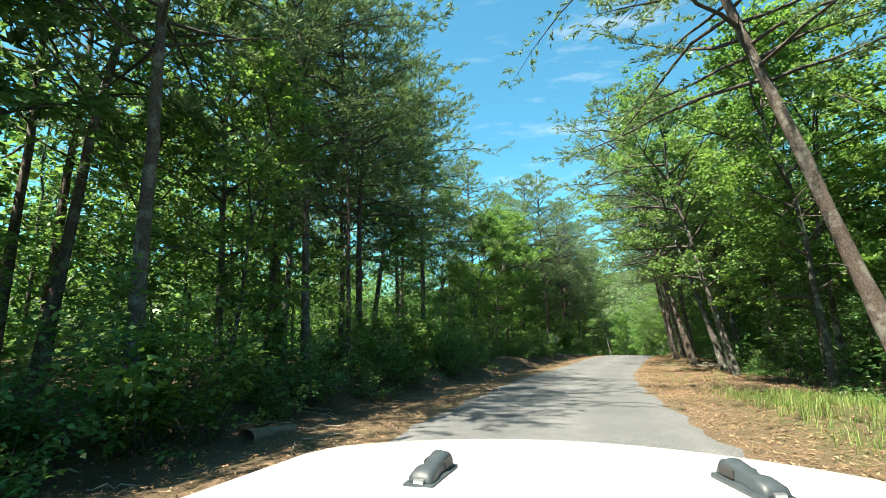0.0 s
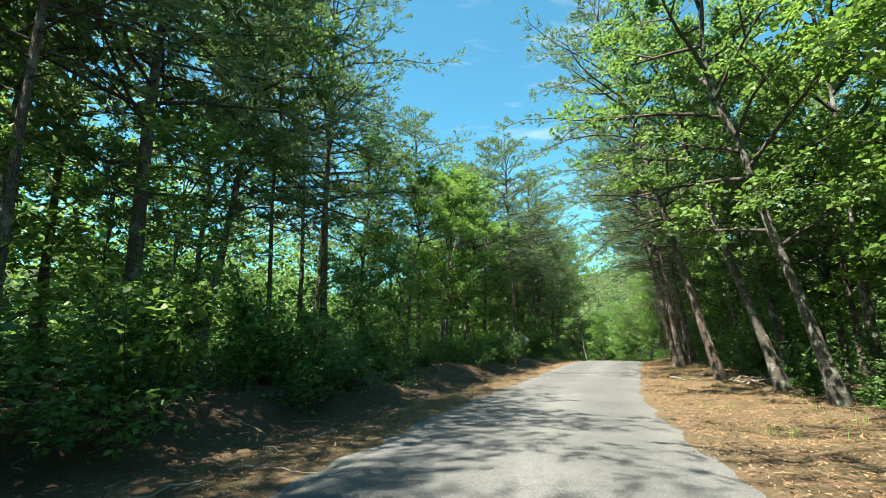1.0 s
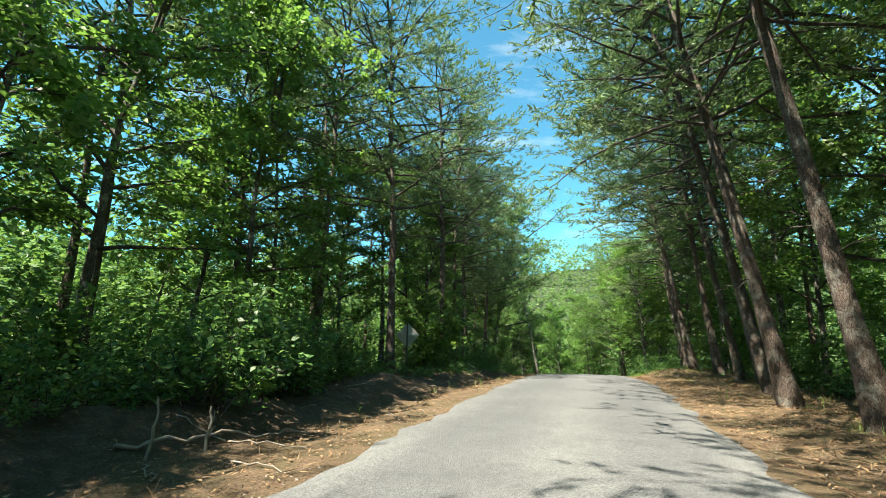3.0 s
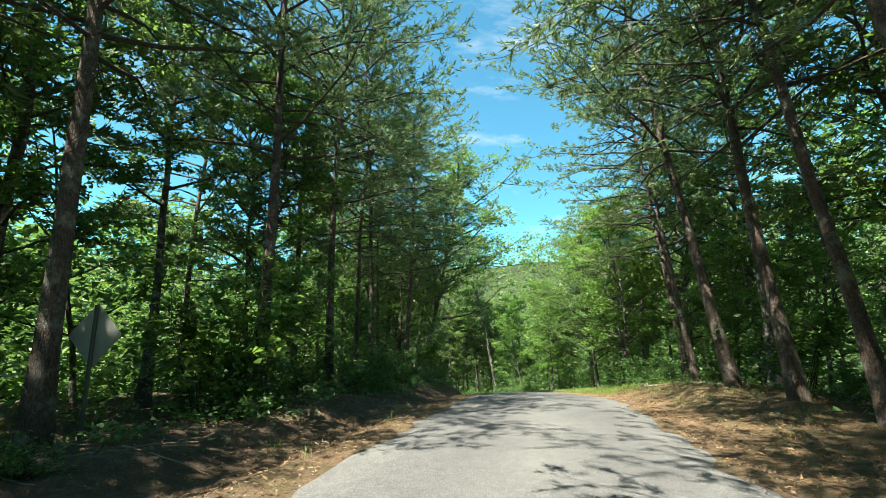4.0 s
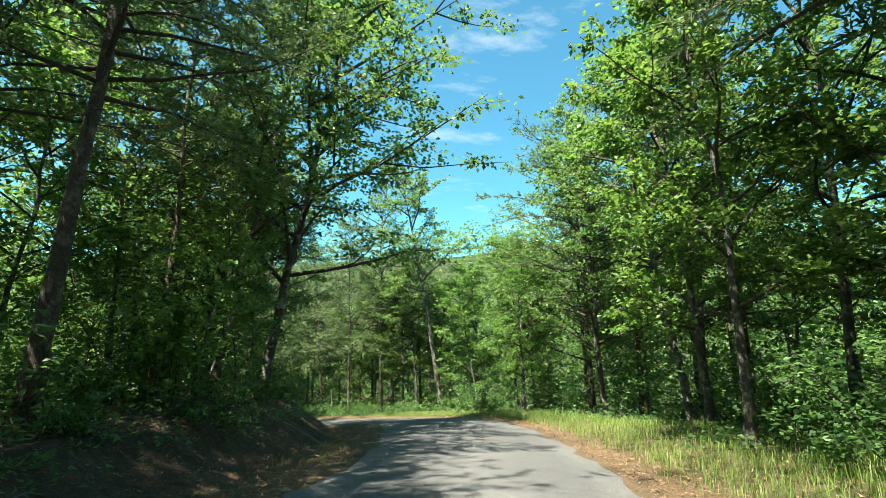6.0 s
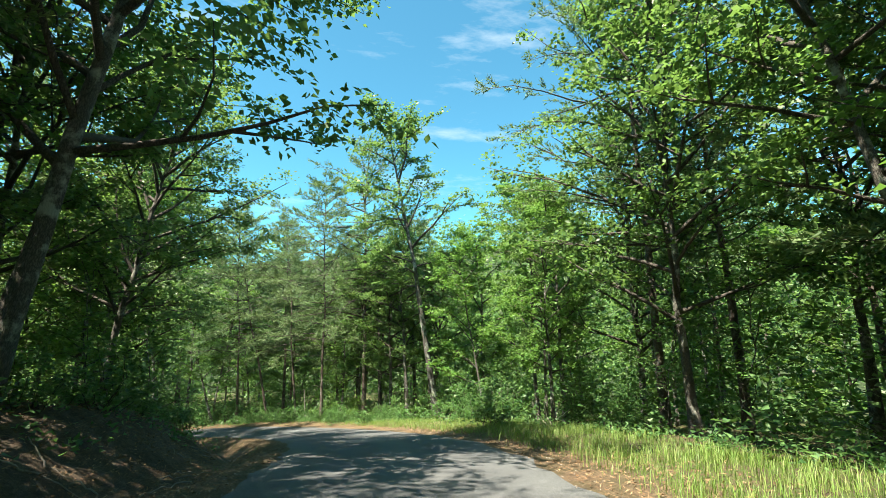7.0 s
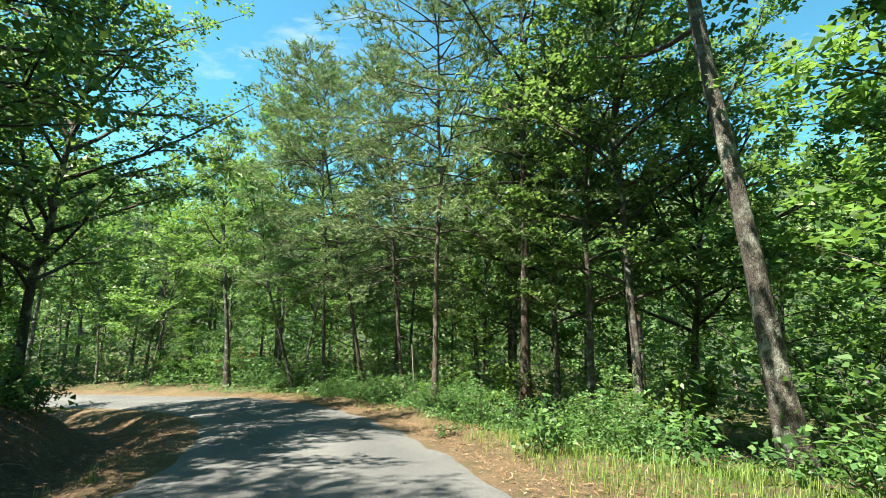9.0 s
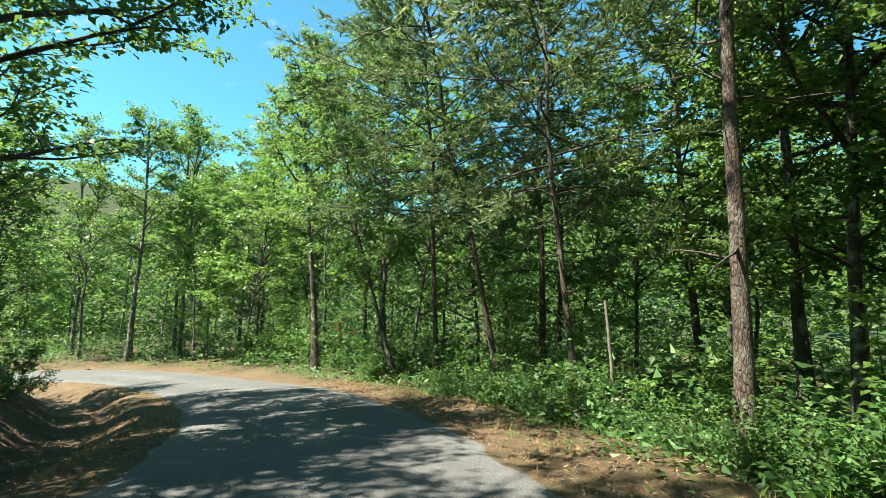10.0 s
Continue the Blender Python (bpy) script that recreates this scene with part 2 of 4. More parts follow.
def ground_z(x, y):
    x, y = np.atleast_1d(np.asarray(x, float)), np.atleast_1d(np.asarray(y, float))
    s, d, z = road_frame(x, y)
    left, right = np.maximum(-d - HALF, 0), np.maximum(d - HALF, 0)
    bank = np.interp(s, [-20, 4, 14, 30, 42, 50, 56, 64, 72, 79, 92, 104, 118, 140], [0.1, 0.12, 0.45, 0.5, 0.35, 0.15, 0.18, 0.36, 0.8, 1.35, 1.3, 1.1, 0.8, 0.5])
    start = np.interp(s, [0, 15, 50, 90, 100, 112, 130], [4.5, 2.6, 1.8, 1.8, 2.6, 3.0, 3.0])
    ditch = np.interp(s, [0, 40, 85, 97, 120], [0.12, 0.15, 0.2, 0.55, 0.5])
    up = bank * ramp_up(left, start, start + 1.1 + bank) - ditch * ramp_up(left, 0.6, start * 0.7) * (1 - ramp_up(left, start * 0.9, start + 0.8))
    up += 0.03 * np.clip(left - 6, 0, 40)
    fall = np.interp(s, [0, 45, 62, 80, 110, 125], [0.01, 0.02, 0.03, 0.10, 0.12, 0.06])
    far = np.interp(s, [0, 60, 80, 120], [0.0, 0.02, 0.08, 0.06])
    down = np.interp(s, [54, 62, 70, 80], [0.12, 0.56, 0.5, 0.12]) * ramp_up(right, 0.3, 2.8) - fall * np.clip(right - 4.2, 0, 10) - far * np.clip(right - 13, 0, 25)
    down -= np.interp(s, [97, 105, 118, 128], [0, 0.55, 0.55, 0]) * ramp_up(right, 1.3, 3.6)
    z = z + up + np.where(d > 0, down, 0)
    rough = ramp_up(np.abs(d), HALF + 0.2, HALF + 2.5)
    z += rough * (0.06 * wave(x, y, 1.3, 1) + np.where(left > 1.2, 0.09 * wave(x, y, 2.1, 8) * np.exp(-np.abs(left - 3) / 2), 0) + 0.05 * wave(x, y, 2.9, 2) + 0.1 * wave(x, y, 0.45, 3) + np.where(left > 0.5, 0.022 * wave(x, y, 4.9, 4) + 0.014 * wave(x, y, 6.7, 6), 0))
    z += ramp_up(np.abs(d), 1.0, HALF + 0.2) * 0.03 - 0.05
    away = np.abs(d)
    z += ramp_up(away, 55, 190) * 40 * (1 + 0.25 * wave(x, y, 0.012, 5)) + ramp_up(away, 300, 1200) * 20
    return z


def spot(x, y):
    return float(ground_z(x, y)[0])


# ---- mesh helpers ----
def mesh(name, verts, quads=None, tris=None, material=None, smooth=False):
    """A mesh from arrays of corners and faces."""
    me = bpy.data.meshes.new(name)
    quads = np.zeros((0, 4), int) if quads is None or not len(quads) else np.asarray(quads, int)
    tris = np.zeros((0, 3), int) if tris is None or not len(tris) else np.asarray(tris, int)
    verts = np.asarray(verts, np.float32)
    me.vertices.add(len(verts))
    me.vertices.foreach_set("co", verts.ravel())
    loops = np.r_[quads.ravel(), tris.ravel()]
    me.loops.add(len(loops))
    me.loops.foreach_set("vertex_index", loops.astype(np.int32))
    starts = np.r_[np.arange(len(quads)) * 4, len(quads) * 4 + np.arange(len(tris)) * 3]
    me.polygons.add(len(starts))
    me.polygons.foreach_set("loop_start", starts.astype(np.int32))
    if smooth:
        me.polygons.foreach_set("use_smooth", np.ones(len(starts), bool))
    me.update(calc_edges=True)
    me.validate()
    if material:
        me.materials.append(material)
    return me


def joined(pieces):
    """Several (verts, quads) as one."""
    v, q, n = [], [], 0
    for a, b in pieces:
        v.append(a)
        q.append(np.asarray(b) + n)
        n += len(a)
    return (np.concatenate(v), np.concatenate(q)) if v else (np.zeros((0, 3)), np.zeros((0, 4), int))


def tube(pts, radii, sides=6, ragged=0.0, rng=None):
    """A tapered round limb along pts."""
    pts, radii = np.asarray(pts, float), np.asarray(radii, float)
    t = np.gradient(pts, axis=0)
    t /= np.linalg.norm(t, axis=1)[:, None] + 1e-9
    up = np.array([0, 0, 1.0]) if abs(t[0, 2]) < 0.8 else np.array([1.0, 0, 0])
    a = np.cross(t, up)
    a /= np.linalg.norm(a, axis=1)[:, None] + 1e-9
    b = np.cross(t, a)
    ang = np.linspace(0, 2 * np.pi, sides, endpoint=False)
    r = radii[:, None] * (1 + (ragged * rng.standard_normal((len(pts), sides)) if ragged else 0))
    v = pts[:, None] + r[..., None] * (np.cos(ang)[None, :, None] * a[:, None] + np.sin(ang)[None, :, None] * b[:, None])
    i, j = np.meshgrid(np.arange(len(pts) - 1), np.arange(sides), indexing="ij")
    k = (j + 1) % sides
    q = np.stack([i * sides + j, i * sides + k, (i + 1) * sides + k, (i + 1) * sides + j], -1).reshape(-1, 4)
    return v.reshape(-1, 3), q


def unit(v):
    return v / (np.linalg.norm(v, axis=-1, keepdims=True) + 1e-9)


def leaves(centres, ways, normals, length, width, rng):
    """Folded pointed leaves, one quad each."""
    n = len(centres)
    d = unit(ways)
    nn = unit(normals - (normals * d).sum(1)[:, None] * d)
    s = np.cross(d, nn)
    ln = length * rng.uniform(0.6, 1.3, (n, 1))
    w = width * rng.uniform(0.7, 1.25, (n, 1)) * 0.5
    v = np.stack([centres, centres + d * ln * 0.45 + s * w + nn * w * 0.3, centres + d * ln - nn * ln * 0.12, centres + d * ln * 0.45 - s * w + nn * w * 0.3], 1)
    return v.reshape(-1, 3), np.arange(n * 4).reshape(-1, 4)


def leaf_tris(centres, ways, normals, length, width, rng):
    """Sprays seen from afar, one triangle each."""
    n = len(centres)
    d = unit(ways)
    nn = unit(normals - (normals * d).sum(1)[:, None] * d)
    s = np.cross(d, nn) * width * rng.uniform(0.6, 1.3, (n, 1)) * 0.5
    ln = length * rng.uniform(0.6, 1.3, (n, 1))
    v = np.stack([centres - s, centres + s * 0.8 + d * ln * 0.2, centres + d * ln], 1)
    return v.reshape(-1, 3), np.arange(n * 3).reshape(-1, 3)


def needles(starts, ways, reach, blade, each, rng):
    """Short brushes of needles along the end of each twig, one triangle a blade, all sweeping forward."""
    n = len(starts)
    d = np.repeat(unit(ways), each, 0)
    c = np.repeat(starts, each, 0) + d * np.repeat(reach, each)[:, None] * rng.uniform(0, 1, (n * each, 1))
    way = unit(d * 0.8 + rng.standard_normal((n * each, 3)) * 0.42)
    s = unit(np.cross(way, rng.standard_normal((n * each, 3)))) * blade[1] * 0.5
    ln = blade[0] * rng.uniform(0.7, 1.25, (n * each, 1))
    v = np.stack([c - s, c + s, c + way * ln], 1)
    return v.reshape(-1, 3), np.arange(n * each * 3).reshape(-1, 3)


def branch_path(p, az, rise, length, bend, rng, n=5):
    """A limb that leaves p at a heading and a rise, and bends down (or up) along its way."""
    out, d = [np.array(p)], np.array([math.cos(az) * math.cos(rise), math.sin(az) * math.cos(rise), math.sin(rise)])
    for k in range(n):
        d = unit(d + np.array([0, 0, bend / n]) + rng.standard_normal(3) * 0.13)
        out.append(out[-1] + d * length / n)
    return np.array(out)


def along(path, u):
    f = u * (len(path) - 1)
    i = min(int(f), len(path) - 2)
    return path[i] + (path[i + 1] - path[i]) * (f - i), unit(path[i + 1] - path[i])


def make_pine(seed, high, girth, clear, spread, boughs=60, twigs=13, brushes=6, each=7, blade=(0.19, 0.042), sides=8, crook=0.25, fine=True):
    """Trunk, limbs and crown of a pine: long sweeping boughs whose twigs end in upturned needle brushes; bare dead boughs below."""
    rng = np.random.default_rng(seed)
    n = 12
    zs = np.linspace(-0.4, high, n)
    wob = np.cumsum(rng.standard_normal((n, 2)) * crook * 0.5, 0) * (np.arange(n)[:, None] / n)
    spine = np.c_[wob - wob[0], zs]
    taper = girth * (1 - 0.86 * np.clip(zs / high, 0, 1) ** 0.9)
    taper[0] *= 1.5
    taper[1] *= 1.08
    if fine:
        steps = np.linspace(0, 1, 34)
        trunk = tube(np.array([along(spine, u)[0] for u in steps]), np.interp(steps, np.linspace(0, 1, n), taper), sides + 2, 0.045, rng)
    else:
        trunk = tube(spine, taper, sides, 0.045, rng)
    limbs, start, way, reach = [], [], [], []
    az = rng.uniform(0, 6)
    for k in range(14 if fine else 3):
        p, _ = along(spine, rng.uniform(0.15, clear + 0.12))
        path = branch_path(p, rng.uniform(0, 6.28), rng.uniform(-0.2, 0.35), rng.uniform(0.3, 0.5 + 5.0 * (p[2] / high) ** 1.3), -0.3, rng, 4)
        limbs.append(tube(path, np.linspace(0.024, 0.006, 5), 3))
        if fine and k % 2:
            q, d = along(path, 0.5)
            limbs.append(tube(branch_path(q, math.atan2(d[1], d[0]) + rng.choice([-0.7, 0.7]), 0.1, 0.8, -0.4, rng, 2), [0.012, 0.008, 0.004], 3))
    for i in range(boughs):
        f = (i + rng.uniform(0, 0.9)) / boughs
        p, _ = along(spine, clear + (0.985 - clear) * f)
        az += 2.4 + rng.uniform(-0.5, 0.5)
        ln = spread * (0.5 + 0.55 * math.sin(math.pi * min(1, 0.25 + 0.6 * f))) * rng.uniform(0.6, 1.25) * min(1.0, 2.0 * (1.1 - f))
        path = branch_path(p, az, rng.uniform(-0.1, 0.4) + 0.5 * f, ln, rng.uniform(-0.6, 0.2), rng)
        r0 = min(girth * 0.34, 0.014 + 0.011 * ln)
        limbs.append(tube(path, np.linspace(r0, 0.006, len(path)), 4 if fine else 3))
        m = max(3, int(twigs * (0.35 + 0.65 * ln / spread)))
        for k in range(m):
            u = 0.25 + 0.75 * (k + rng.uniform(0, 1)) / m
            q, d = along(path, u)
            side = unit(np.cross(d, [0, 0, 1.0])) * (1 if k % 2 else -1)
            tw = unit(d * 0.8 + side * rng.uniform(0.3, 1.0) + np.array([0, 0, rng.uniform(-0.35, 0.25)]))
            tl = rng.uniform(0.5, 1.25) * min(1, 0.35 + 0.2 * ln) * (1.25 - 0.45 * u)
            if fine:
                limbs.append(tube([q, q + tw * tl], [0.008, 0.004], 3))
            for g in range(brushes):
                v = 0.3 + 0.7 * (g + rng.uniform(0, 1)) / brushes
                out = unit(tw * 0.8 + side * rng.choice([-0.7, 0.0, 0.7]) + np.array([0, 0, rng.uniform(0.0, 0.55)]))
                start.append(q + tw * tl * v + rng.standard_normal(3) * 0.04)
                way.append(out)
                reach.append(rng.uniform(0.1, 0.32))
        start.append(path[-1])
        way.append(unit(path[-1] - path[-2]))
        reach.append(0.3)
    crown = needles(np.array(start), np.array(way), np.array(reach), blade, each, rng)
    return trunk, joined(limbs), crown


def make_broadleaf(seed, high, girth, clear, spread, leaf=(0.17, 0.125), per=40, limbs_n=22, twigs=6, sides=8, crook=0.4, low=0.5, fine=True):
    """Trunk, limbs and crown of an oak or maple: rising limbs that fork into twigs with flat sprays of leaves."""
    rng = np.random.default_rng(seed)
    n = 11
    zs = np.linspace(-0.4, high * 0.93, n)
    wob = np.cumsum(rng.standard_normal((n, 2)) * crook * 0.5, 0) * (np.arange(n)[:, None] / n)
    spine = np.c_[wob - wob[0], zs]
    taper = girth * (1 - 0.9 * np.clip(zs / high, 0, 1) ** 0.8)
    taper[0] *= 1.6
    taper[1] *= 1.12
    trunk = tube(spine, taper, sides, 0.05, rng)
    wood, centre, way = [], [], []
    az = rng.uniform(0, 6)

    def sprays(path, count, size):
        for k in range(count):
            q, d = along(path, 0.3 + 0.7 * (k + rng.uniform(0, 1)) / count)
            tw = unit(d * 0.6 + unit(rng.standard_normal(3)) * np.array([1, 1, 0.55]) + np.array([0, 0, 0.2]))
            tl = size * rng.uniform(0.5, 1.25)
            e = q + tw * tl
            if fine and k % 5 == 0:
                wood.append(tube([q, e], [0.01, 0.004], 3))
            for g in range(per):
                u = rng.uniform(0.15, 1.1)
                centre.append(q + tw * tl * u + rng.standard_normal(3) * np.array([0.22, 0.22, 0.085]) * size)
                way.append(tw * 0.5 + rng.standard_normal(3) * np.array([0.8, 0.8, 0.3]) - np.array([0, 0, 0.25]))

    for i in range(limbs_n):
        f = (i + rng.uniform(0, 0.8)) / limbs_n
        u = clear + (0.97 - clear) * f
        p, _ = along(spine, u)
        az += 2.4 + rng.uniform(-0.6, 0.6)
        ln = spread * (low + (1 - low) * math.sin(math.pi * min(1, 0.25 + 0.65 * f))) * rng.uniform(0.6, 1.2) * (1 if f < 0.7 else 1.0 - (f - 0.7) * 1.4)
        path = branch_path(p, az, rng.uniform(0.15, 0.75) + 0.5 * f, ln, rng.uniform(-0.2, 0.3), rng)
        r0 = min(girth * 0.45, 0.02 + 0.014 * ln)
        wood.append(tube(path, np.linspace(r0, 0.01, len(path)), 4 if fine else 3))
        for k in range(2):
            q, d = along(path, rng.uniform(0.3, 0.7))
            fork = branch_path(q, math.atan2(d[1], d[0]) + rng.uniform(0.4, 1.1) * (1 if k else -1), rng.uniform(0.0, 0.6), ln * rng.uniform(0.35, 0.6), 0.1, rng, 3)
            if fine or k == 0:
                wood.append(tube(fork, np.linspace(r0 * 0.5, 0.008, len(fork)), 3))
            sprays(fork, max(2, int(twigs * 0.55)), 0.34 * spread**0.5)
        sprays(path, twigs, 0.38 * spread**0.5)
    sprays(spine[-3:], twigs, 0.4 * spread**0.5)
    c = np.array(centre)
    normals = rng.standard_normal((len(c), 3)) * 0.55 + np.array([0, 0, 1.0])
    crown = (leaves if fine else leaf_tris)(c, np.array(way), normals, leaf[0], leaf[1], rng)
    return trunk, joined(wood), crown


def make_shrub(seed, high, spread, stems=9, per=26, leaf=(0.15, 0.09)):
    """Stems and leaves of an understory bush."""
    rng = np.random.default_rng(seed)
    wood, centre, way = [], [], []
    for k in range(stems):
        az = rng.uniform(0, 6.28)
        path = branch_path((rng.normal() * 0.12 * spread, rng.normal() * 0.12 * spread, -0.1), az, rng.uniform(0.6, 1.4), high * rng.uniform(0.6, 1.15), -0.25, rng, 5)
        path[:, :2] *= spread / high * 0.9 + 0.3
        wood.append(tube(path, np.linspace(0.014, 0.004, len(path)), 3))
        for j in range(6):
            q, d = along(path, rng.uniform(0.2, 1))
            tw = unit(d * 0.4 + unit(rng.standard_normal(3)) * np.array([1, 1, 0.4]))
            tl = spread * rng.uniform(0.15, 0.4)
            if j % 3 == 0:
                wood.append(tube([q, q + tw * tl], [0.006, 0.003], 3))
            for g in range(per // 3):
                centre.append(q + tw * tl * rng.uniform(0.1, 1.1) + rng.standard_normal(3) * 0.07)
                way.append(tw * 0.5 + rng.standard_normal(3) * np.array([0.8, 0.8, 0.3]) - np.array([0, 0, 0.2]))
    c = np.array(centre)
    crown = leaves(c, np.array(way), rng.standard_normal((len(c), 3)) * 0.5 + np.array([0, 0, 1.0]), leaf[0], leaf[1], rng)
    return joined(wood), crown


def part(name, me, parent, label=""):
    ob = new(name, me)
    ob.parent = parent
    return tagged(ob, label) if label else ob


def tree_thing(name, parts, bark, leaf, label, group):
    """A tree as one thing: trunk, limbs, crown."""
    (tv, tq), (wv, wq), (cv, cf) = parts
    top = tagged(new(name), label, "tree", group)
    part("trunk", mesh("trunk", tv, tq, None, bark, True), top)
    tagged(part("branchwork", mesh("branchwork", wv, wq, None, TWIG_BARK, True), top), kind="stuff")
    tagged(part("crown", mesh("crown", cv, None, cf, leaf) if cf.shape[1] == 3 else mesh("crown", cv, cf, None, leaf), top), kind="stuff")
    return top


USED = set()


def plant(proto, x, y, scale=1.0, turn=0.0, lean=(0.0, 0.0), sink=0.0):
    """The tree at its place; the first time the made one itself, then copies."""
    up = Vector((lean[0], lean[1], 1)).normalized()
    m = Matrix.Translation((x, y, spot(x, y) - sink)) @ Vector((0, 0, 1)).rotation_difference(up).to_matrix().to_4x4() @ Matrix.Rotation(turn, 4, "Z")
    if proto.name not in USED:
        USED.add(proto.name)
        proto.matrix_basis = m @ Matrix.Diagonal((scale, scale, scale, 1))
        return proto
    ob = copy_thing(proto, m)
    ob.matrix_basis = m @ Matrix.Diagonal((scale, scale, scale, 1))
    return ob


# ---- ground and road ----
def spread_lines(lo, hi, step, far):
    inner = np.arange(lo, hi + step, step)
    grow, out, w = 1.0, [], step
    while grow < far:
        w *= 1.22
        grow += w
        out.append(grow)
    out = np.array(out)
    return np.r_[lo - out[::-1], inner, hi + out]


gx, gy = spread_lines(-14, 44, 0.36, 1500), spread_lines(-8, 130, 0.36, 1500)
GX, GY = np.meshgrid(gx, gy)
GZ = ground_z(GX.ravel(), GY.ravel())
gs, gd, _ = road_frame(GX.ravel(), GY.ravel())
cols, rows_n = len(gx), len(gy)
gi, gj = np.meshgrid(np.arange(rows_n - 1), np.arange(cols - 1), indexing="ij")
gq = np.stack([gi * cols + gj, gi * cols + gj + 1, (gi + 1) * cols + gj + 1, (gi + 1) * cols + gj], -1).reshape(-1, 4)
ground_me = mesh("ground", np.c_[GX.ravel(), GY.ravel(), GZ], gq, None, GROUND, True)
zone = ground_me.color_attributes.new("zone", "FLOAT_COLOR", "POINT")
GXr, GYr = GX.ravel(), GY.ravel()
patchy = 0.5 + 0.5 * wave(GXr, GYr, 0.9, 7)
straw_w = np.interp(gs, [0, 60, 75, 100, 115], [5.5, 5.5, 4.0, 3.2, 2.7])
straw_z = np.where(gd > 0, 1 - ramp_up(gd + 1.5 * (patchy - 0.5), straw_w, straw_w + 2.5), 1 - ramp_up(-gd + 1.2 * (patchy - 0.5), 3.4, 5.2))
bank_z = np.where(gd < 0, ramp_up(-gd, 3.8, 5.0) * (1 - ramp_up(-gd, 7.5, 9.5)) * ramp_up(gs, 10, 30), 0) * 0.8
grassy = np.interp(gs, [-10, 2, 12, 16, 50, 62, 70, 104, 110, 118], [0.2, 0.9, 0.7, 0.05, 0.05, 0.4, 1.0, 1.0, 0.6, 0.3])
green_z = np.where(gd > 0, ramp_up(gd, 3.2, 4.2) * (1 - ramp_up(gd, 6.2, 8.0)) * grassy, 0) + 0.9 * ramp_up(np.abs(gd), 10, 24)
zone.data.foreach_set("color", np.c_[straw_z, bank_z, green_z, ramp_up(np.abs(gd), 28, 60)].astype(np.float32).ravel())
tagged(new("ground", ground_me), "leaf-littered forest floor with pine straw verges and earth banks", "ground", kind="structure")

across = np.linspace(-HALF, HALF, 13)
ragged = 0.09 * np.sin(ROAD_S * 1.9) + 0.06 * np.sin(ROAD_S * 4.3 + 1) + 0.05 * np.sin(ROAD_S * 9.1 + 2)
ragged_l = 0.08 * np.sin(ROAD_S * 1.6 + 4) + 0.06 * np.sin(ROAD_S * 5.1 + 1) + 0.05 * np.sin(ROAD_S * 8.3)
rv = []
for a in across:
    edge = a + (ragged if a == across[-1] else ragged_l if a == across[0] else 0)
    crownz = 0.035 * (1 - (a / HALF) ** 2) - (0.055 if abs(a) == HALF else 0.0)
    rv.append(np.c_[ROAD[:, 0] + RIGHT[:, 0] * edge, ROAD[:, 1] + RIGHT[:, 1] * edge, ROAD[:, 2] + 0.02 + crownz])
rv = np.stack(rv, 1)
ri, rj = np.meshgrid(np.arange(len(ROAD) - 1), np.arange(len(across) - 1), indexing="ij")
na = len(across)
rq = np.stack([ri * na + rj, ri * na + rj + 1, (ri + 1) * na + rj + 1, (ri + 1) * na + rj], -1).reshape(-1, 4)
road_me = mesh("road", rv.reshape(-1, 3), rq, None, ASPHALT, True)
wear = road_me.color_attributes.new("wear", "FLOAT_COLOR", "POINT")
strip = np.tile(np.exp(-((across - 0.1) / 0.5) ** 2) + 0.8 * (np.abs(across) > 2.0), len(ROAD)) * (0.75 + 0.25 * np.sin(np.repeat(ROAD_S, na) * 0.37))
wear.data.foreach_set("color", np.c_[strip, strip, strip, np.ones_like(strip)].astype(np.float32).ravel())
tagged(new("road", road_me), "narrow worn grey chip-seal road without markings", "road", kind="structure")

# ---- trees ----
PINES = [tree_thing("pine_tree", make_pine(s, h, g, c, w), PINE_BARK, NEEDLE, lab, "roadside pines") for s, h, g, c, w, lab in (
    (11, 21, 0.19, 0.34, 5.4, "tall pine with reddish flaking bark and drooping needle boughs"),
    (12, 19.5, 0.16, 0.38, 4.8, "slender pine with dead lower stubs beside the road"),
    (13, 22, 0.19, 0.36, 6.0, "tall pine with wide open crown over the road"),
    (14, 17, 0.095, 0.32, 3.8, "thin young pine with feathery green needles"))]
OAKS = [tree_thing(kind + "_tree", make_broadleaf(s, h, g, c, w, limbs_n=nl), OAK_BARK, leaf, lab, "roadside broadleaf trees") for kind, s, h, g, c, w, nl, leaf, lab in (
    ("oak", 21, 17, 0.17, 0.28, 4.3, 23, OAK_LEAF, "oak with grey bark and dense dark green crown"),
    ("maple", 22, 14, 0.12, 0.22, 3.7, 21, MAPLE_LEAF, "maple with bright green leaves at the forest edge"),
    ("oak", 23, 19, 0.20, 0.42, 4.2, 20, OAK_LEAF, "tall oak with lichen-grey bark and open crown"),
    ("oak", 25, 15.5, 0.17, 0.25, 6.2, 34, OAK_LEAF, "spreading oak with long boughs reaching over the road"))]
FAR_PINES = [tree_thing("pine_tree", make_pine(s, h, g, 0.36, 3.6, 26, 7, 3, 6, (0.48, 0.14), 5, fine=False), PINE_BARK, NEEDLE, "pine standing deeper in the woods", "woodland pines") for s, h, g in ((31, 18, 0.16), (32, 15, 0.13))]
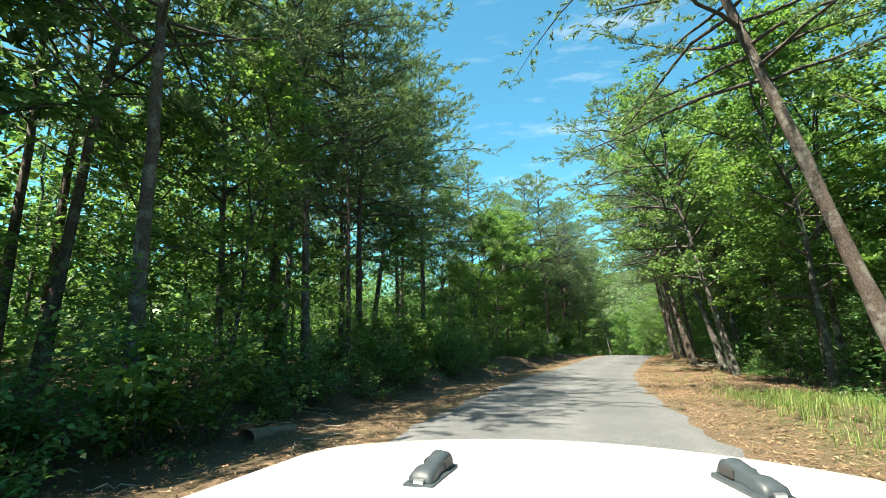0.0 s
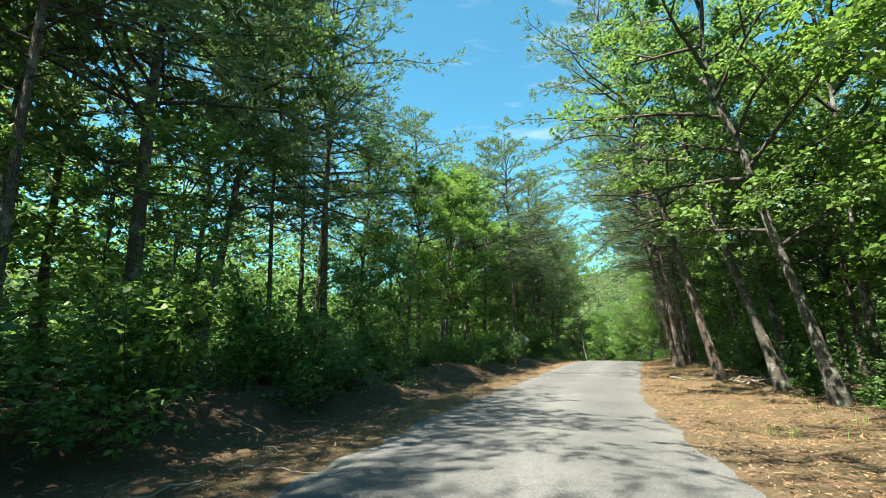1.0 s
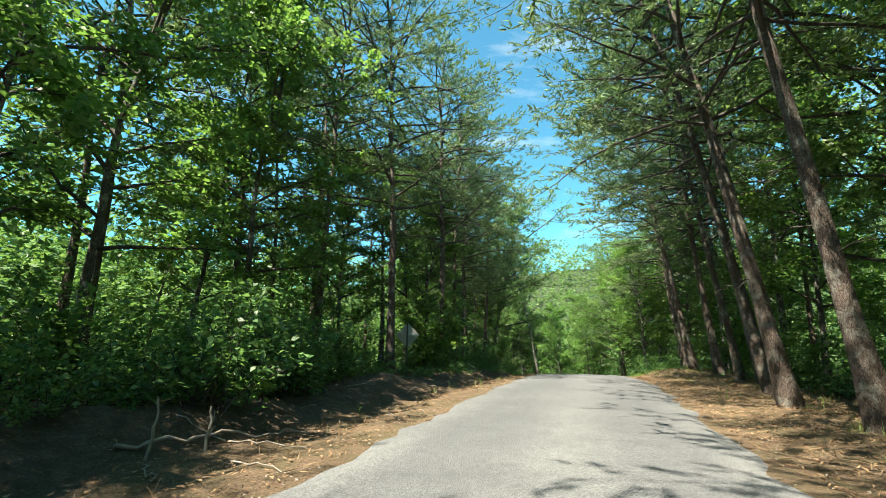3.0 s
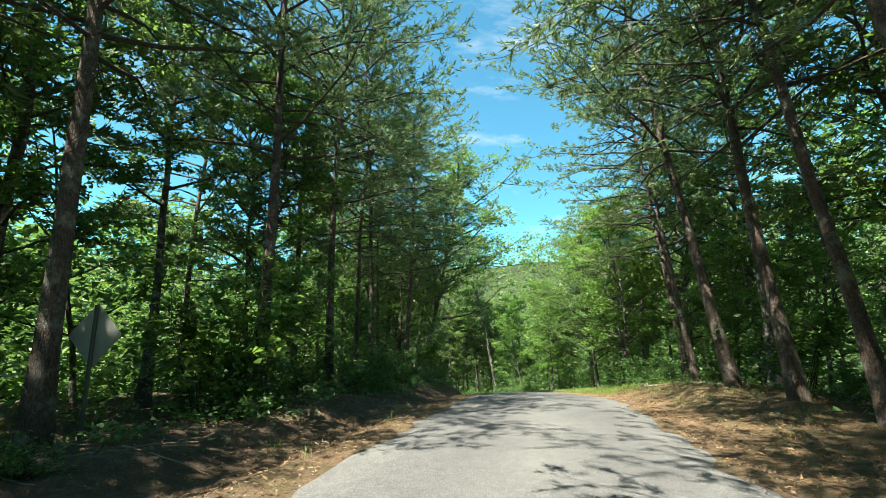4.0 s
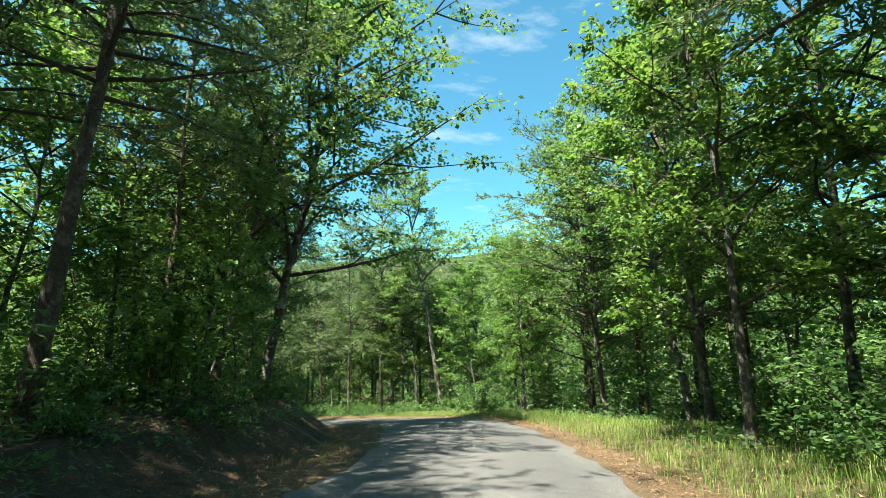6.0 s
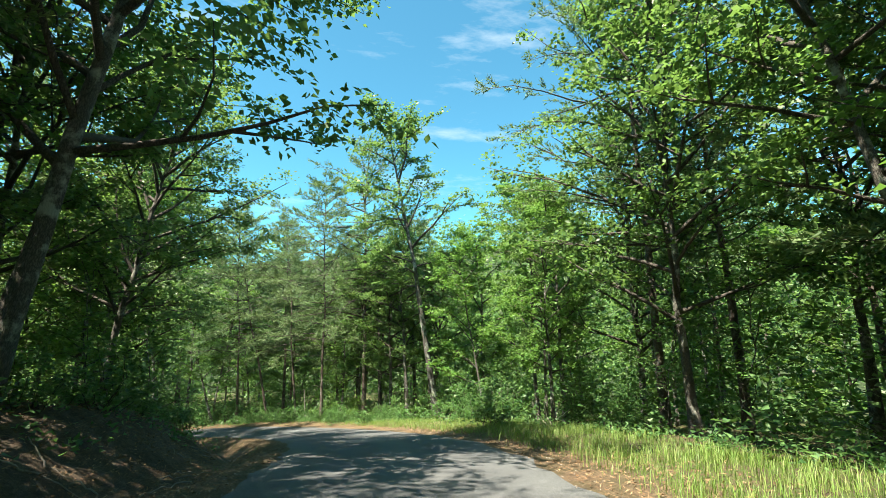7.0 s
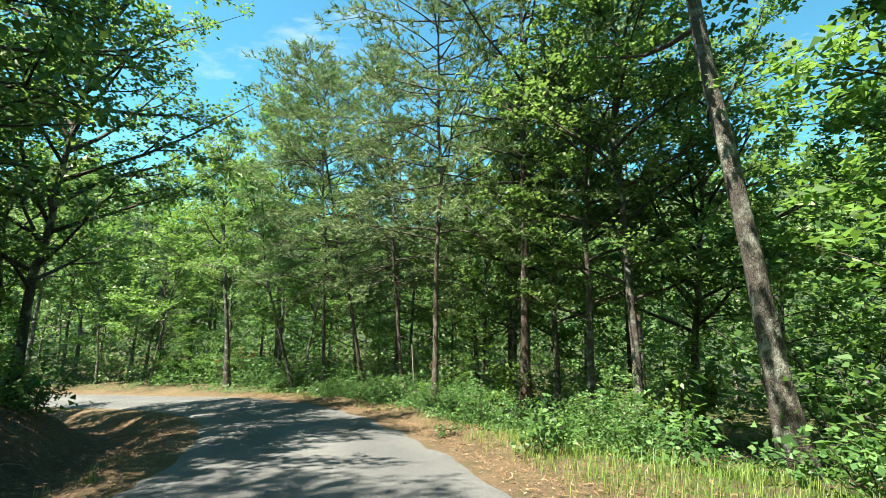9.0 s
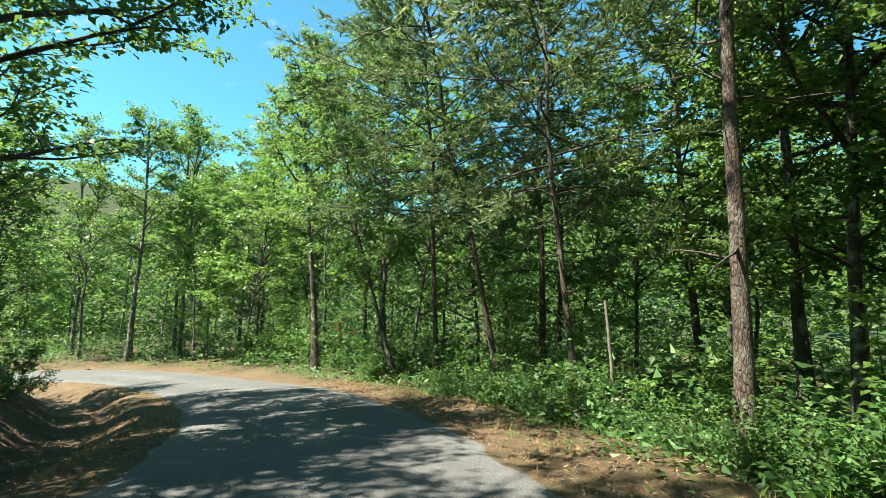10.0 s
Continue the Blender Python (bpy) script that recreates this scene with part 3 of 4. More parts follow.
FAR_OAKS = [tree_thing("maple_tree" if s == 42 else "oak_tree", make_broadleaf(s, h, g, c, w, (0.5, 0.36), 8, 13, 6, 5, fine=False), OAK_BARK, OAK_LEAF if s % 2 else MAPLE_LEAF, "green broadleaf tree standing deeper in the woods", "woodland broadleaf trees")
            for s, h, g, c, w in ((41, 16, 0.14, 0.2, 3.9), (42, 12, 0.1, 0.1, 3.5), (43, 18, 0.16, 0.3, 3.9))]
MID_OAKS = [tree_thing(kind, make_broadleaf(s, h, g, c, w, size, per, limbs, 7, 6, fine=False), OAK_BARK, leaf, lab, "forest edge trees")
            for kind, s, h, g, c, w, size, per, limbs, leaf, lab in (
                ("oak_tree", 61, 15, 0.12, 0.28, 3.8, (0.23, 0.16), 24, 17, OAK_LEAF, "leafy oak at the forest edge"), ("maple_tree", 62, 11.5, 0.09, 0.2, 3.4, (0.23, 0.16), 21, 17, MAPLE_LEAF, "leafy maple at the forest edge"),
                ("sapling", 63, 6.5, 0.045, 0.08, 2.1, (0.18, 0.12), 12, 13, MAPLE_LEAF, "maple sapling with layered green leaves"), ("sapling", 64, 4.5, 0.03, 0.06, 1.7, (0.17, 0.11), 10, 12, SHRUB_LEAF, "slender sapling in the forest shade"))]
MID_PINES = [tree_thing("pine_tree", make_pine(s, h, g, c, 4.0, 42, 10, 5, 6, (0.3, 0.08), 6, fine=False), PINE_BARK, NEEDLE, "pine at the forest edge", "forest edge pines") for s, h, g, c in ((65, 18, 0.17, 0.38), (66, 15, 0.14, 0.3))]
P0, P1, P2, P3 = PINES
B0, B1, B2, B3 = OAKS
M0, M1 = MID_PINES
# place, size, lean of the trees that stand along the road
RIGHT_START = [(P2, 9.5, 9.5, 1.0, -0.2, 0.15), (B0, 13.1, 21.4, 0.95, -0.16, 0.10), (B2, 15.4, 26.1, 0.95, -0.15, 0.12), (P0, 15.8, 30.0, 1.0, -0.18, 0.10),
               (P2, 18.3, 37.3, 0.9, -0.10, 0.08), (B1, 12.2, 15.0, 1.0, -0.05, 0.0), (B1, 16.5, 20.5, 1.05, -0.05, 0.0), (P1, 21.7, 42.9, 1.05, -0.13, 0.1)]
RIGHT_MIDDLE = [(P2, 28.0, 54.6, 1.0, -0.13, 0.12), (P0, 27.4, 52.0, 1.0, -0.07, 0.07), (P1, 26.0, 49.0, 1.0, -0.1, 0.08), (P0, 33.4, 62.9, 1.0, -0.09, 0.05), (P1, 32.6, 61.5, 1.0, -0.07, 0.08), (P1, 24.3, 46.0, 1.0, -0.1, 0.1),
                (B0, 37.2, 73.3, 0.9, -0.07, 0.1), (B2, 39.3, 74.9, 0.9, 0.02, -0.01), (B1, 33.0, 67.5, 0.9, 0, 0), (B1, 35.4, 70.8, 0.95, -0.05, 0), (B3, 38.6, 80.4, 0.95, -0.05, 0)]
RIGHT_END = [(B1, 36.8, 85.6, 0.68, -0.05, 0.03), (B0, 38.6, 88.0, 0.7, -0.05, 0.03), (P0, 39.3, 82.5, 0.9, -0.01, 0.01), (P2, 31.6, 107.6, 1.05, -0.04, 0.0), (B2, 35.5, 98.8, 1.22, -0.2, 0.04),
             (B1, 39.5, 92.5, 1.0, 0, 0), (M0, 36.2, 109.5, 1.0, -0.03, 0.01), (P3, 28.2, 106.2, 1.15, -0.03, 0.01), (B0, 33.0, 109.0, 0.9, -0.02, 0.0), (P3, 26.2, 113.0, 1.1, -0.1, 0.0), (M1, 30.0, 116.4, 1.1, -0.09, 0.02)]
ROUND_BEND = [(P3, 23.6, 115.9, 1.25, -0.2, -0.04), (B0, 18.2, 119.0, 1.0, -0.25, -0.12), (B2, 12.5, 121.6, 1.0, -0.07, -0.05), (B1, 3.1, 127.0, 1.25, 0, 0), (B0, 9.2, 127.5, 1.06, 0, 0),
              (P3, 20.6, 117.6, 1.25, -0.06, -0.02), (B1, -3.0, 128.6, 1.25, 0, 0), (M0, 24.5, 121.0, 1.06, -0.03, 0), (B2, -9.0, 128.0, 1.12, 0, 0)]
LEFT_START = [(P1, -6.1, 9.2, 1.05, -0.02, 0), (M0, -9.2, 10.6, 1.0, 0.06, 0.04), (P1, -4.6, 15.6, 1.0, -0.05, 0), (P3, -3.7, 17.8, 1.1, -0.04, 0), (P0, -4.0, 21.7, 0.95, -0.03, 0), (M1, -5.4, 24.1, 1.1, -0.03, 0),
              (B2, -4.2, 25.6, 0.9, 0.15, 0.06), (P3, -2.8, 28.5, 1.1, -0.03, 0), (P0, -1.4, 31.4, 1.0, -0.03, 0), (P1, -3.6, 36.0, 1.0, -0.02, 0), (B1, 2.2, 35.0, 0.8, 0.06, 0), (P2, -4.0, 41.0, 1.0, 0, 0), (B1, 4.2, 39.0, 0.85, 0.08, -0.02)]
# rows behind the left edge; several pines and oaks are added to shade the bank
LEFT_DEEP = [(B0, -8.5, 17.5, 1.0, 0, 0), (B2, -7.6, 21.5, 1.0, 0.02, 0), (M0, -9.5, 26.0, 1.0, 0, 0), (B0, -6.8, 30.5, 1.0, 0, 0), (M0, -12.5, 14.5, 1.05, 0, 0), (B1, -11.0, 7.0, 1.1, 0, 0),
             (M1, -12.0, 1.5, 1.1, 0, 0), (M0, -7.4, 19.4, 1.1, 0, 0), (M1, 4.8, 50.8, 1.1, 0, 0), (M0, 7.4, 55.6, 1.1, 0, 0), (M1, 10.0, 62.0, 1.0, 0, 0), (B1, 9.0, 53.5, 0.8, 0, 0), (B0, 12.6, 60.5, 0.8, 0, 0), (B2, 11.0, 56.0, 0.75, 0, 0), (B1, 13.4, 57.6, 0.75, 0.03, 0)]
LEFT_MIDDLE = [(B1, 4.6, 41.5, 0.95, 0.05, 0), (P1, 2.8, 44.9, 1.0, 0, 0), (M0, 0.4, 47.8, 1.0, 0, 0), (B1, 6.6, 46.0, 1.05, 0.03, 0), (P1, 8.3, 49.5, 1.0, 0.03, 0), (P0, 11.3, 51.0, 1.0, 0, 0),
               (P0, 14.0, 54.9, 0.9, 0.02, 0), (P1, 15.6, 59.8, 1.0, 0, 0), (P3, 16.7, 63.0, 1.1, 0.02, 0), (P1, 17.6, 66.0, 0.95, -0.02, 0), (P3, 18.2, 69.9, 1.1, 0, 0), (P0, 19.7, 69.3, 0.88, 0.06, 0)]
LEFT_END = [(P3, 20.0, 74.8, 1.1, 0.04, 0), (B3, 22.6, 78.2, 1.2, 0.17, 0.03), (B0, 20.2, 80.8, 0.85, 0.05, 0.02), (B0, 21.3, 76.0, 0.9, 0.12, 0.04), (B3, 19.8, 82.6, 0.9, 0.06, 0), (B3, 21.0, 86.8, 0.85, 0.08, 0), (P3, 18.6, 90.5, 1.0, 0.05, 0), (B1, 17.2, 94.5, 0.95, 0.1, 0.05),
            (B0, 14.2, 100.0, 0.95, 0.1, 0.05), (B3, 16.8, 97.2, 1.05, 0.1, 0.04), (B3, 13.5, 105.2, 1.15, 0.08, -0.05), (B3, 9.0, 108.2, 1.2, 0.02, 0), (B2, 11.0, 103.5, 0.85, 0.05, 0.02), (B1, 3.5, 112.0, 0.9, 0, 0)]
RIGHT_FILL = [(B0, 20.5, 34.0, 1.0, -0.05, 0), (B2, 18.9, 30.0, 1.0, -0.08, 0.03), (B0, 22.8, 38.5, 1.0, -0.04, 0), (B3, 21.5, 30.0, 0.95, -0.03, 0), (P0, 19.6, 40.2, 0.95, -0.12, 0.06), (B1, 14.8, 17.5, 1.1, 0, 0), (B0, 16.8, 24.0, 1.0, -0.05, 0),
              (B0, 29.8, 50.5, 1.0, -0.03, 0), (B2, 31.4, 56.2, 1.0, -0.05, 0), (B1, 27.6, 46.6, 1.0, 0, 0), (B0, 35.0, 60.0, 1.0, 0, 0), (B3, 25.2, 41.0, 0.9, 0, 0), (B1, 36.0, 65.5, 1.0, 0, 0), (B0, 38.5, 69.0, 1.0, 0, 0),
              (B0, 34.4, 103.6, 0.95, -0.04, 0), (B0, 33.4, 105.0, 0.85, -0.05, 0), (B3, 37.0, 106.0, 0.9, 0, 0), (B0, 31.4, 110.8, 0.9, -0.03, 0), (B1, 30.0, 113.4, 0.95, 0, 0), (B1, 33.6, 112.0, 1.0, 0, 0), (B2, 31.6, 113.5, 0.95, 0, 0), (B1, 38.8, 99.0, 1.0, 0, 0), (B0, 28.2, 119.5, 0.9, 0, 0), (B3, 41.5, 86.5, 0.95, 0, 0), (B0, 42.0, 78.0, 0.95, 0, 0)]
BEND_FILL = [(B0, -12.0, 135.0, 1.55, 0, 0), (B0, 2.5, 137.0, 1.55, 0, 0), (B2, 12.0, 131.0, 1.49, 0, 0), (B0, -20.0, 131.0, 1.55, 0, 0), (B0, -5.0, 139.0, 1.62, 0, 0), (B0, 14.2, 126.0, 1.42, 0, 0), (B1, 17.4, 123.2, 1.35, 0, 0), (B0, 5.5, 131.0, 1.49, 0, 0), (B1, -1.5, 132.5, 1.62, 0, 0), (B0, -8.0, 132.0, 1.49, 0, 0), (B3, 9.5, 133.0, 1.22, 0, 0), (B1, 20.6, 125.5, 1.28, 0, 0), (B0, -14.5, 128.0, 1.22, 0, 0),
             (B1, 6.0, 108.0, 0.95, 0, 0), (B0, 9.6, 100.5, 0.85, 0.05, 0), (B0, 1.0, 113.5, 0.85, 0, 0), (B0, 12.8, 92.0, 0.95, 0, 0), (B1, 15.2, 87.0, 1.0, 0, 0), (B0, 15.0, 80.0, 0.95, 0, 0), (B1, 14.6, 73.0, 1.0, 0, 0)]
rng = np.random.default_rng(5)
TAKEN = [(12.4, 50.9), (11.8, 49.0), (11.2, 47.0)]
for row in RIGHT_START + RIGHT_MIDDLE + RIGHT_END + ROUND_BEND + RIGHT_FILL + BEND_FILL + LEFT_START + LEFT_DEEP + LEFT_MIDDLE + LEFT_END:
    proto, x, y, size, lx, ly = row
    if min(math.hypot(x - e[0], y - e[1]) for _, e, _, _ in PATH) > 19 and proto in (B0, B1, B3):
        proto = MID_OAKS[1 if proto is B1 else 0]
    plant(proto, x, y, size, rng.uniform(0, 6.28), (lx, ly))
    TAKEN.append((x, y))


def free(x, y, gap):
    return all((x - a) ** 2 + (y - b) ** 2 > gap * gap for a, b in TAKEN)


def scatter(count, s_lo, s_hi, d_lo, d_hi, gap, rng):
    """Places beside the road, by distance along and across it, that keep clear of each other."""
    out, tries = [], 0
    while len(out) < count and tries < count * 30:
        tries += 1
        s, d = rng.uniform(s_lo, s_hi), rng.uniform(d_lo, d_hi) * rng.choice([-1, 1])
        n = int(np.argmin(np.abs(ROAD_S - s)))
        x, y = ROAD[n, 0] + RIGHT[n, 0] * d, ROAD[n, 1] + RIGHT[n, 1] * d
        _, real, _ = road_frame(x, y)
        verge = (7.8 if s > 72 else 7.2) if real[0] > 0 and s < 98 else d_lo - 0.3
        if abs(real[0]) < verge or not free(x, y, gap):
            continue
        TAKEN.append((x, y))
        out.append((x, y, abs(d)))
    return out


for x, y, d in scatter(62, -6, 150, 8.6, 14, 2.2, rng):
    plant(MID_PINES[rng.integers(2)] if rng.random() < 0.3 else MID_OAKS[rng.choice([0, 1, 1])], x, y, rng.uniform(0.8, 1.1), rng.uniform(0, 6.28), rng.normal(0, 0.03, 2))
for x, y, d in scatter(240, -15, 175, 12, 50, 2.6, rng):
    side = float(road_frame(x, y)[1][0])
    if side < 0 and rng.random() < 0.3:
        continue
    pines, oaks = (MID_PINES, MID_OAKS[:2]) if d < 19 else (FAR_PINES, FAR_OAKS)
    plant(pines[rng.integers(2)] if rng.random() < 0.25 else oaks[rng.integers(len(oaks))], x, y, rng.uniform(0.75, 1.15) * (1.0 if side > 0 else 0.85), rng.uniform(0, 6.28), rng.normal(0, 0.03, 2))
for k in range(60):
    s, d = rng.uniform(58, 125), rng.uniform(20, 44)
    n = int(np.argmin(np.abs(ROAD_S - s)))
    x, y = ROAD[n, 0] + RIGHT[n, 0] * d, ROAD[n, 1] + RIGHT[n, 1] * d
    if free(x, y, 2.0):
        TAKEN.append((x, y))
        plant(FAR_PINES[rng.integers(2)] if rng.random() < 0.2 else FAR_OAKS[rng.integers(3)], x, y, rng.uniform(0.85, 1.15), rng.uniform(0, 6.28))
# extra trees left of the start, mostly out of view, added to cast shade
for k in range(50):
    s, d = rng.uniform(-34, 26), -rng.uniform(11.5, 34)
    n = int(np.argmin(np.abs(ROAD_S - s)))
    x, y = ROAD[n, 0] + RIGHT[n, 0] * d, ROAD[n, 1] + RIGHT[n, 1] * d
    if free(x, y, 1.8):
        TAKEN.append((x, y))
        plant(FAR_PINES[rng.integers(2)] if rng.random() < 0.4 else FAR_OAKS[rng.choice([0, 2])], x, y, rng.uniform(0.9, 1.2), rng.uniform(0, 6.28))
TAKEN = [(12.4, 50.9), (11.8, 49.4), (11.2, 47.8), (12.8, 52.0)]
for x, y, d in scatter(72, -4, 150, 6.6, 12, 2.0, rng):
    plant(MID_OAKS[rng.choice([2, 3])], x, y, rng.uniform(0.7, 1.15), rng.uniform(0, 6.28), rng.normal(0, 0.05, 2))

# ---- undergrowth ----
def shrub_thing(seed, high, spread, label, stems=9, per=26, size=(0.15, 0.09), leaf=SHRUB_LEAF):
    (wv, wq), (cv, cf) = make_shrub(seed, high, spread, stems, per, size)
    top = tagged(new("shrub"), label, "shrub", "roadside shrubs")
    tagged(part("stalk", mesh("stalk", wv, wq, None, TWIG_BARK, True), top), kind="stuff")
    tagged(part("foliage", mesh("foliage", cv, cf, None, leaf), top), kind="stuff")
    return top


SHRUBS = [shrub_thing(51, 2.3, 1.5, "tall leafy green shrub at the forest edge", 13, 48, (0.125, 0.08)),
          shrub_thing(52, 1.4, 1.2, "rounded green shrub at the forest edge", 11, 39, (0.125, 0.08)),
          shrub_thing(53, 0.8, 0.9, "low green shrub on the forest floor", 9, 33, (0.1, 0.065)),
          shrub_thing(54, 3.2, 1.5, "leggy sapling with large light green leaves", 10, 54, (0.16, 0.115), MAPLE_LEAF)]


def belt(count, s_lo, s_hi, d_lo, d_hi, rng, sides=(-1, 1)):
    s, d = rng.uniform(s_lo, s_hi, count), rng.uniform(d_lo, d_hi, count) * rng.choice(sides, count)
    n = np.searchsorted(ROAD_S, s).clip(0, len(ROAD_S) - 1)
    x, y = ROAD[n, 0] + RIGHT[n, 0] * d, ROAD[n, 1] + RIGHT[n, 1] * d
    _, real, _ = road_frame(x, y)
    ok = np.abs(real) > d_lo - 0.5
    return x[ok], y[ok]


BUSHES = [(0, 34.1, 85.9, 1.1), (0, 36.5, 89.5, 1.2), (1, 35.0, 91.5, 1.2), (0, 36.8, 94.0, 1.2), (1, 34.2, 95.5, 1.0), (0, 31.6, 64.0, 0.9), (1, 33.0, 66.0, 1.2), (1, 30.7, 61.9, 0.85), (1, 29.6, 101.5, 0.8),
          (0, 29.2, 104.8, 0.7), (1, 28.2, 107.4, 0.9), (3, 28.7, 109.5, 0.8), (1, 26.2, 111.0, 0.9), (2, 30.8, 98.4, 1.2), (1, 32.2, 99.6, 0.9), (2, 33.0, 97.2, 1.2), (3, 30.5, 107.0, 0.9)]
for k, x, y, size in BUSHES:
    plant(SHRUBS[k], x, y, size, rng.uniform(0, 6.28))
    TAKEN.append((x, y))
for p in zip(*belt(70, -3, 66, 5.4, 8.5, rng, (-1,))):
    if (p[0] - 11.9) ** 2 + (p[1] - 49.5) ** 2 > 9:
        plant(SHRUBS[rng.choice([0, 0, 1, 1, 3])], p[0], p[1], rng.uniform(0.7, 1.25), rng.uniform(0, 6.28))
for x, y, d in scatter(130, -4, 140, 6.0, 11, 1.3, rng):
    plant(SHRUBS[rng.choice([0, 1, 1, 2, 3])], x, y, rng.uniform(0.7, 1.3), rng.uniform(0, 6.28))


def clumps(name, places, each, size, reach, label, leaf, rng):
    """Foliage too far or too thick to tell apart, as one object."""
    c = np.repeat(places[:, :3], each, 0) + rng.standard_normal((len(places) * each, 3)) * np.repeat(places[:, 3:4], each, 0) * np.array(reach)
    w = rng.standard_normal((len(c), 3)) * np.array([1, 1, 0.4])
    v, f = leaf_tris(c, w, rng.standard_normal((len(c), 3)) * 0.6 + np.array([0, 0, 1.0]), size[0], size[1], rng)
    return tagged(new(name, mesh(name, v, None, f, leaf)), label, "foliage", kind="stuff")


x, y = belt(6800, -30, 190, 38, 190, rng)
clumps("far_woods", np.c_[x, y, ground_z(x, y) + rng.uniform(0.5, 13, len(x)), rng.uniform(1.3, 2.2, len(x))], 22, (1.5, 1.1), (1.1, 1.1, 1.5), "distant green wooded hillside beyond the road", OAK_LEAF, rng)
x, y = belt(4500, -60, 260, 175, 420, rng)
clumps("hillside_woods", np.c_[x, y, ground_z(x, y) + rng.uniform(1, 14, len(x)), rng.uniform(2.2, 3.6, len(x))], 24, (2.6, 1.9), (1.2, 1.2, 1.1), "hazy green treetops on the far hillside", OAK_LEAF, rng)
fill = [belt(1700, -25, 66, 12.5, 28, rng, (-1,)), belt(1700, -10, 66, 11, 28, rng, (1,)), belt(2200, 66, 150, 11, 28, rng, (1,)), belt(1400, 66, 150, 13, 28, rng, (-1,)), belt(800, 122, 192, 8.5, 26, rng)]
x, y = (np.concatenate([f[k] for f in fill]) for k in (0, 1))
fs, fd, _ = road_frame(x, y)
tall = np.where((fd < 0) & (fs > 46) & (fs < 92), 5.0, 11.5)
clumps("woodland_understory", np.c_[x, y, ground_z(x, y) + 0.4 + rng.uniform(0, 1, len(x)) * tall, rng.uniform(0.8, 1.5, len(x))], 40, (0.31, 0.23), (0.55, 0.55, 0.22), "thick green understory between the trees", OAK_LEAF, rng)
x, y = belt(3000, -25, 185, 25, 50, rng)
clumps("deep_woods", np.c_[x, y, ground_z(x, y) + 0.4 + 12.5 * rng.uniform(0, 1, len(x)) ** 1.5, rng.uniform(1.0, 1.8, len(x))], 42, (0.7, 0.5), (0.8, 0.8, 0.4), "dense green foliage deep in the woods", OAK_LEAF, rng)
low = [belt(1800, -8, 165, 7.0, 30, rng), belt(900, 112, 192, 5.2, 16, rng, (1,)), belt(500, 112, 192, 6.5, 16, rng, (-1,))]
x, y = (np.concatenate([f[k] for f in low]) for k in (0, 1))
clumps("undergrowth", np.c_[x, y, ground_z(x, y) + 0.3 + rng.uniform(0, 1, len(x)) ** 2 * 1.6, rng.uniform(0.6, 1.2, len(x))], 34, (0.26, 0.18), (0.55, 0.55, 0.3), "low green undergrowth on the forest floor", SHRUB_LEAF, rng)


# ---- verges ----
def strewn(count, s_lo, s_hi, d_lo, d_hi, rng):
    s, d = rng.uniform(s_lo, s_hi, count), rng.uniform(d_lo, d_hi, count)
    x, y = (np.interp(s, ROAD_S, ROAD[:, k]) + np.interp(s, ROAD_S, RIGHT[:, k]) * d for k in (0, 1))
    return np.c_[x, y, ground_z(x, y)]


def grass(name, pts, high, width, label, rng):
    """Bent blades of grass, two triangles each."""
    n = len(pts)
    az = rng.uniform(0, 6.28, n)
    out = np.c_[np.cos(az), np.sin(az), np.zeros(n)]
    side = np.c_[-out[:, 1], out[:, 0], np.zeros(n)] * width * rng.uniform(0.6, 1.3, (n, 1))
    h = high * rng.uniform(0.35, 1.2, (n, 1))
    mid = pts + np.array([0, 0, 0.6]) * h + out * h * 0.12
    tip = pts + np.array([0, 0, 1.0]) * h * rng.uniform(0.75, 1.05, (n, 1)) + out * h * rng.uniform(0.2, 0.9, (n, 1))
    v = np.stack([pts - side, pts + side, mid + side * 0.7, mid - side * 0.7, tip], 1).reshape(-1, 3)
    k = np.arange(n)[:, None] * 5
    return tagged(new(name, mesh(name, v, k + np.array([[0, 1, 2, 3]]), k + np.array([[3, 2, 4]]), GRASS)), label, "grass", kind="stuff")


def tufted(count, each, s_lo, s_hi, d_lo, d_hi, spread, rng):
    c = strewn(count, s_lo, s_hi, d_lo, d_hi, rng)
    p = np.repeat(c, each, 0) + np.c_[rng.standard_normal((count * each, 2)) * spread, np.zeros(count * each)]
    p[:, 2] = ground_z(p[:, 0], p[:, 1])
    return p


rng = np.random.default_rng(9)
blades = np.concatenate([tufted(900, 14, -3, 16, 4.0, 7.8, 0.2, rng), tufted(60, 14, 15, 60, 3.6, 6.6, 0.1, rng), tufted(60, 14, 60, 68, 3.6, 7.0, 0.16, rng),
                         tufted(2500, 13, 68, 105, 3.3, 6.8, 0.2, rng), tufted(130, 12, 104, 125, 3.1, 5.6, 0.14, rng), tufted(60, 10, 20, 120, -4.2, -2.9, 0.08, rng)])
grass("grass", blades, 0.27, 0.0042, "sunlit tufts of green and straw-coloured grass on the verge", rng)


def litter(name, pts, size, label, rng):
    n = len(pts)
    w = rng.standard_normal((n, 3)) * np.array([1, 1, 0.25])
    v, f = leaf_tris(pts + np.array([0, 0, 0.035]), w, rng.standard_normal((n, 3)) * 0.45 + np.array([0, 0, 1.0]), size[0], size[1], rng)
    return tagged(new(name, mesh(name, v, None, f, LITTER)), label, "leaf litter", kind="stuff")


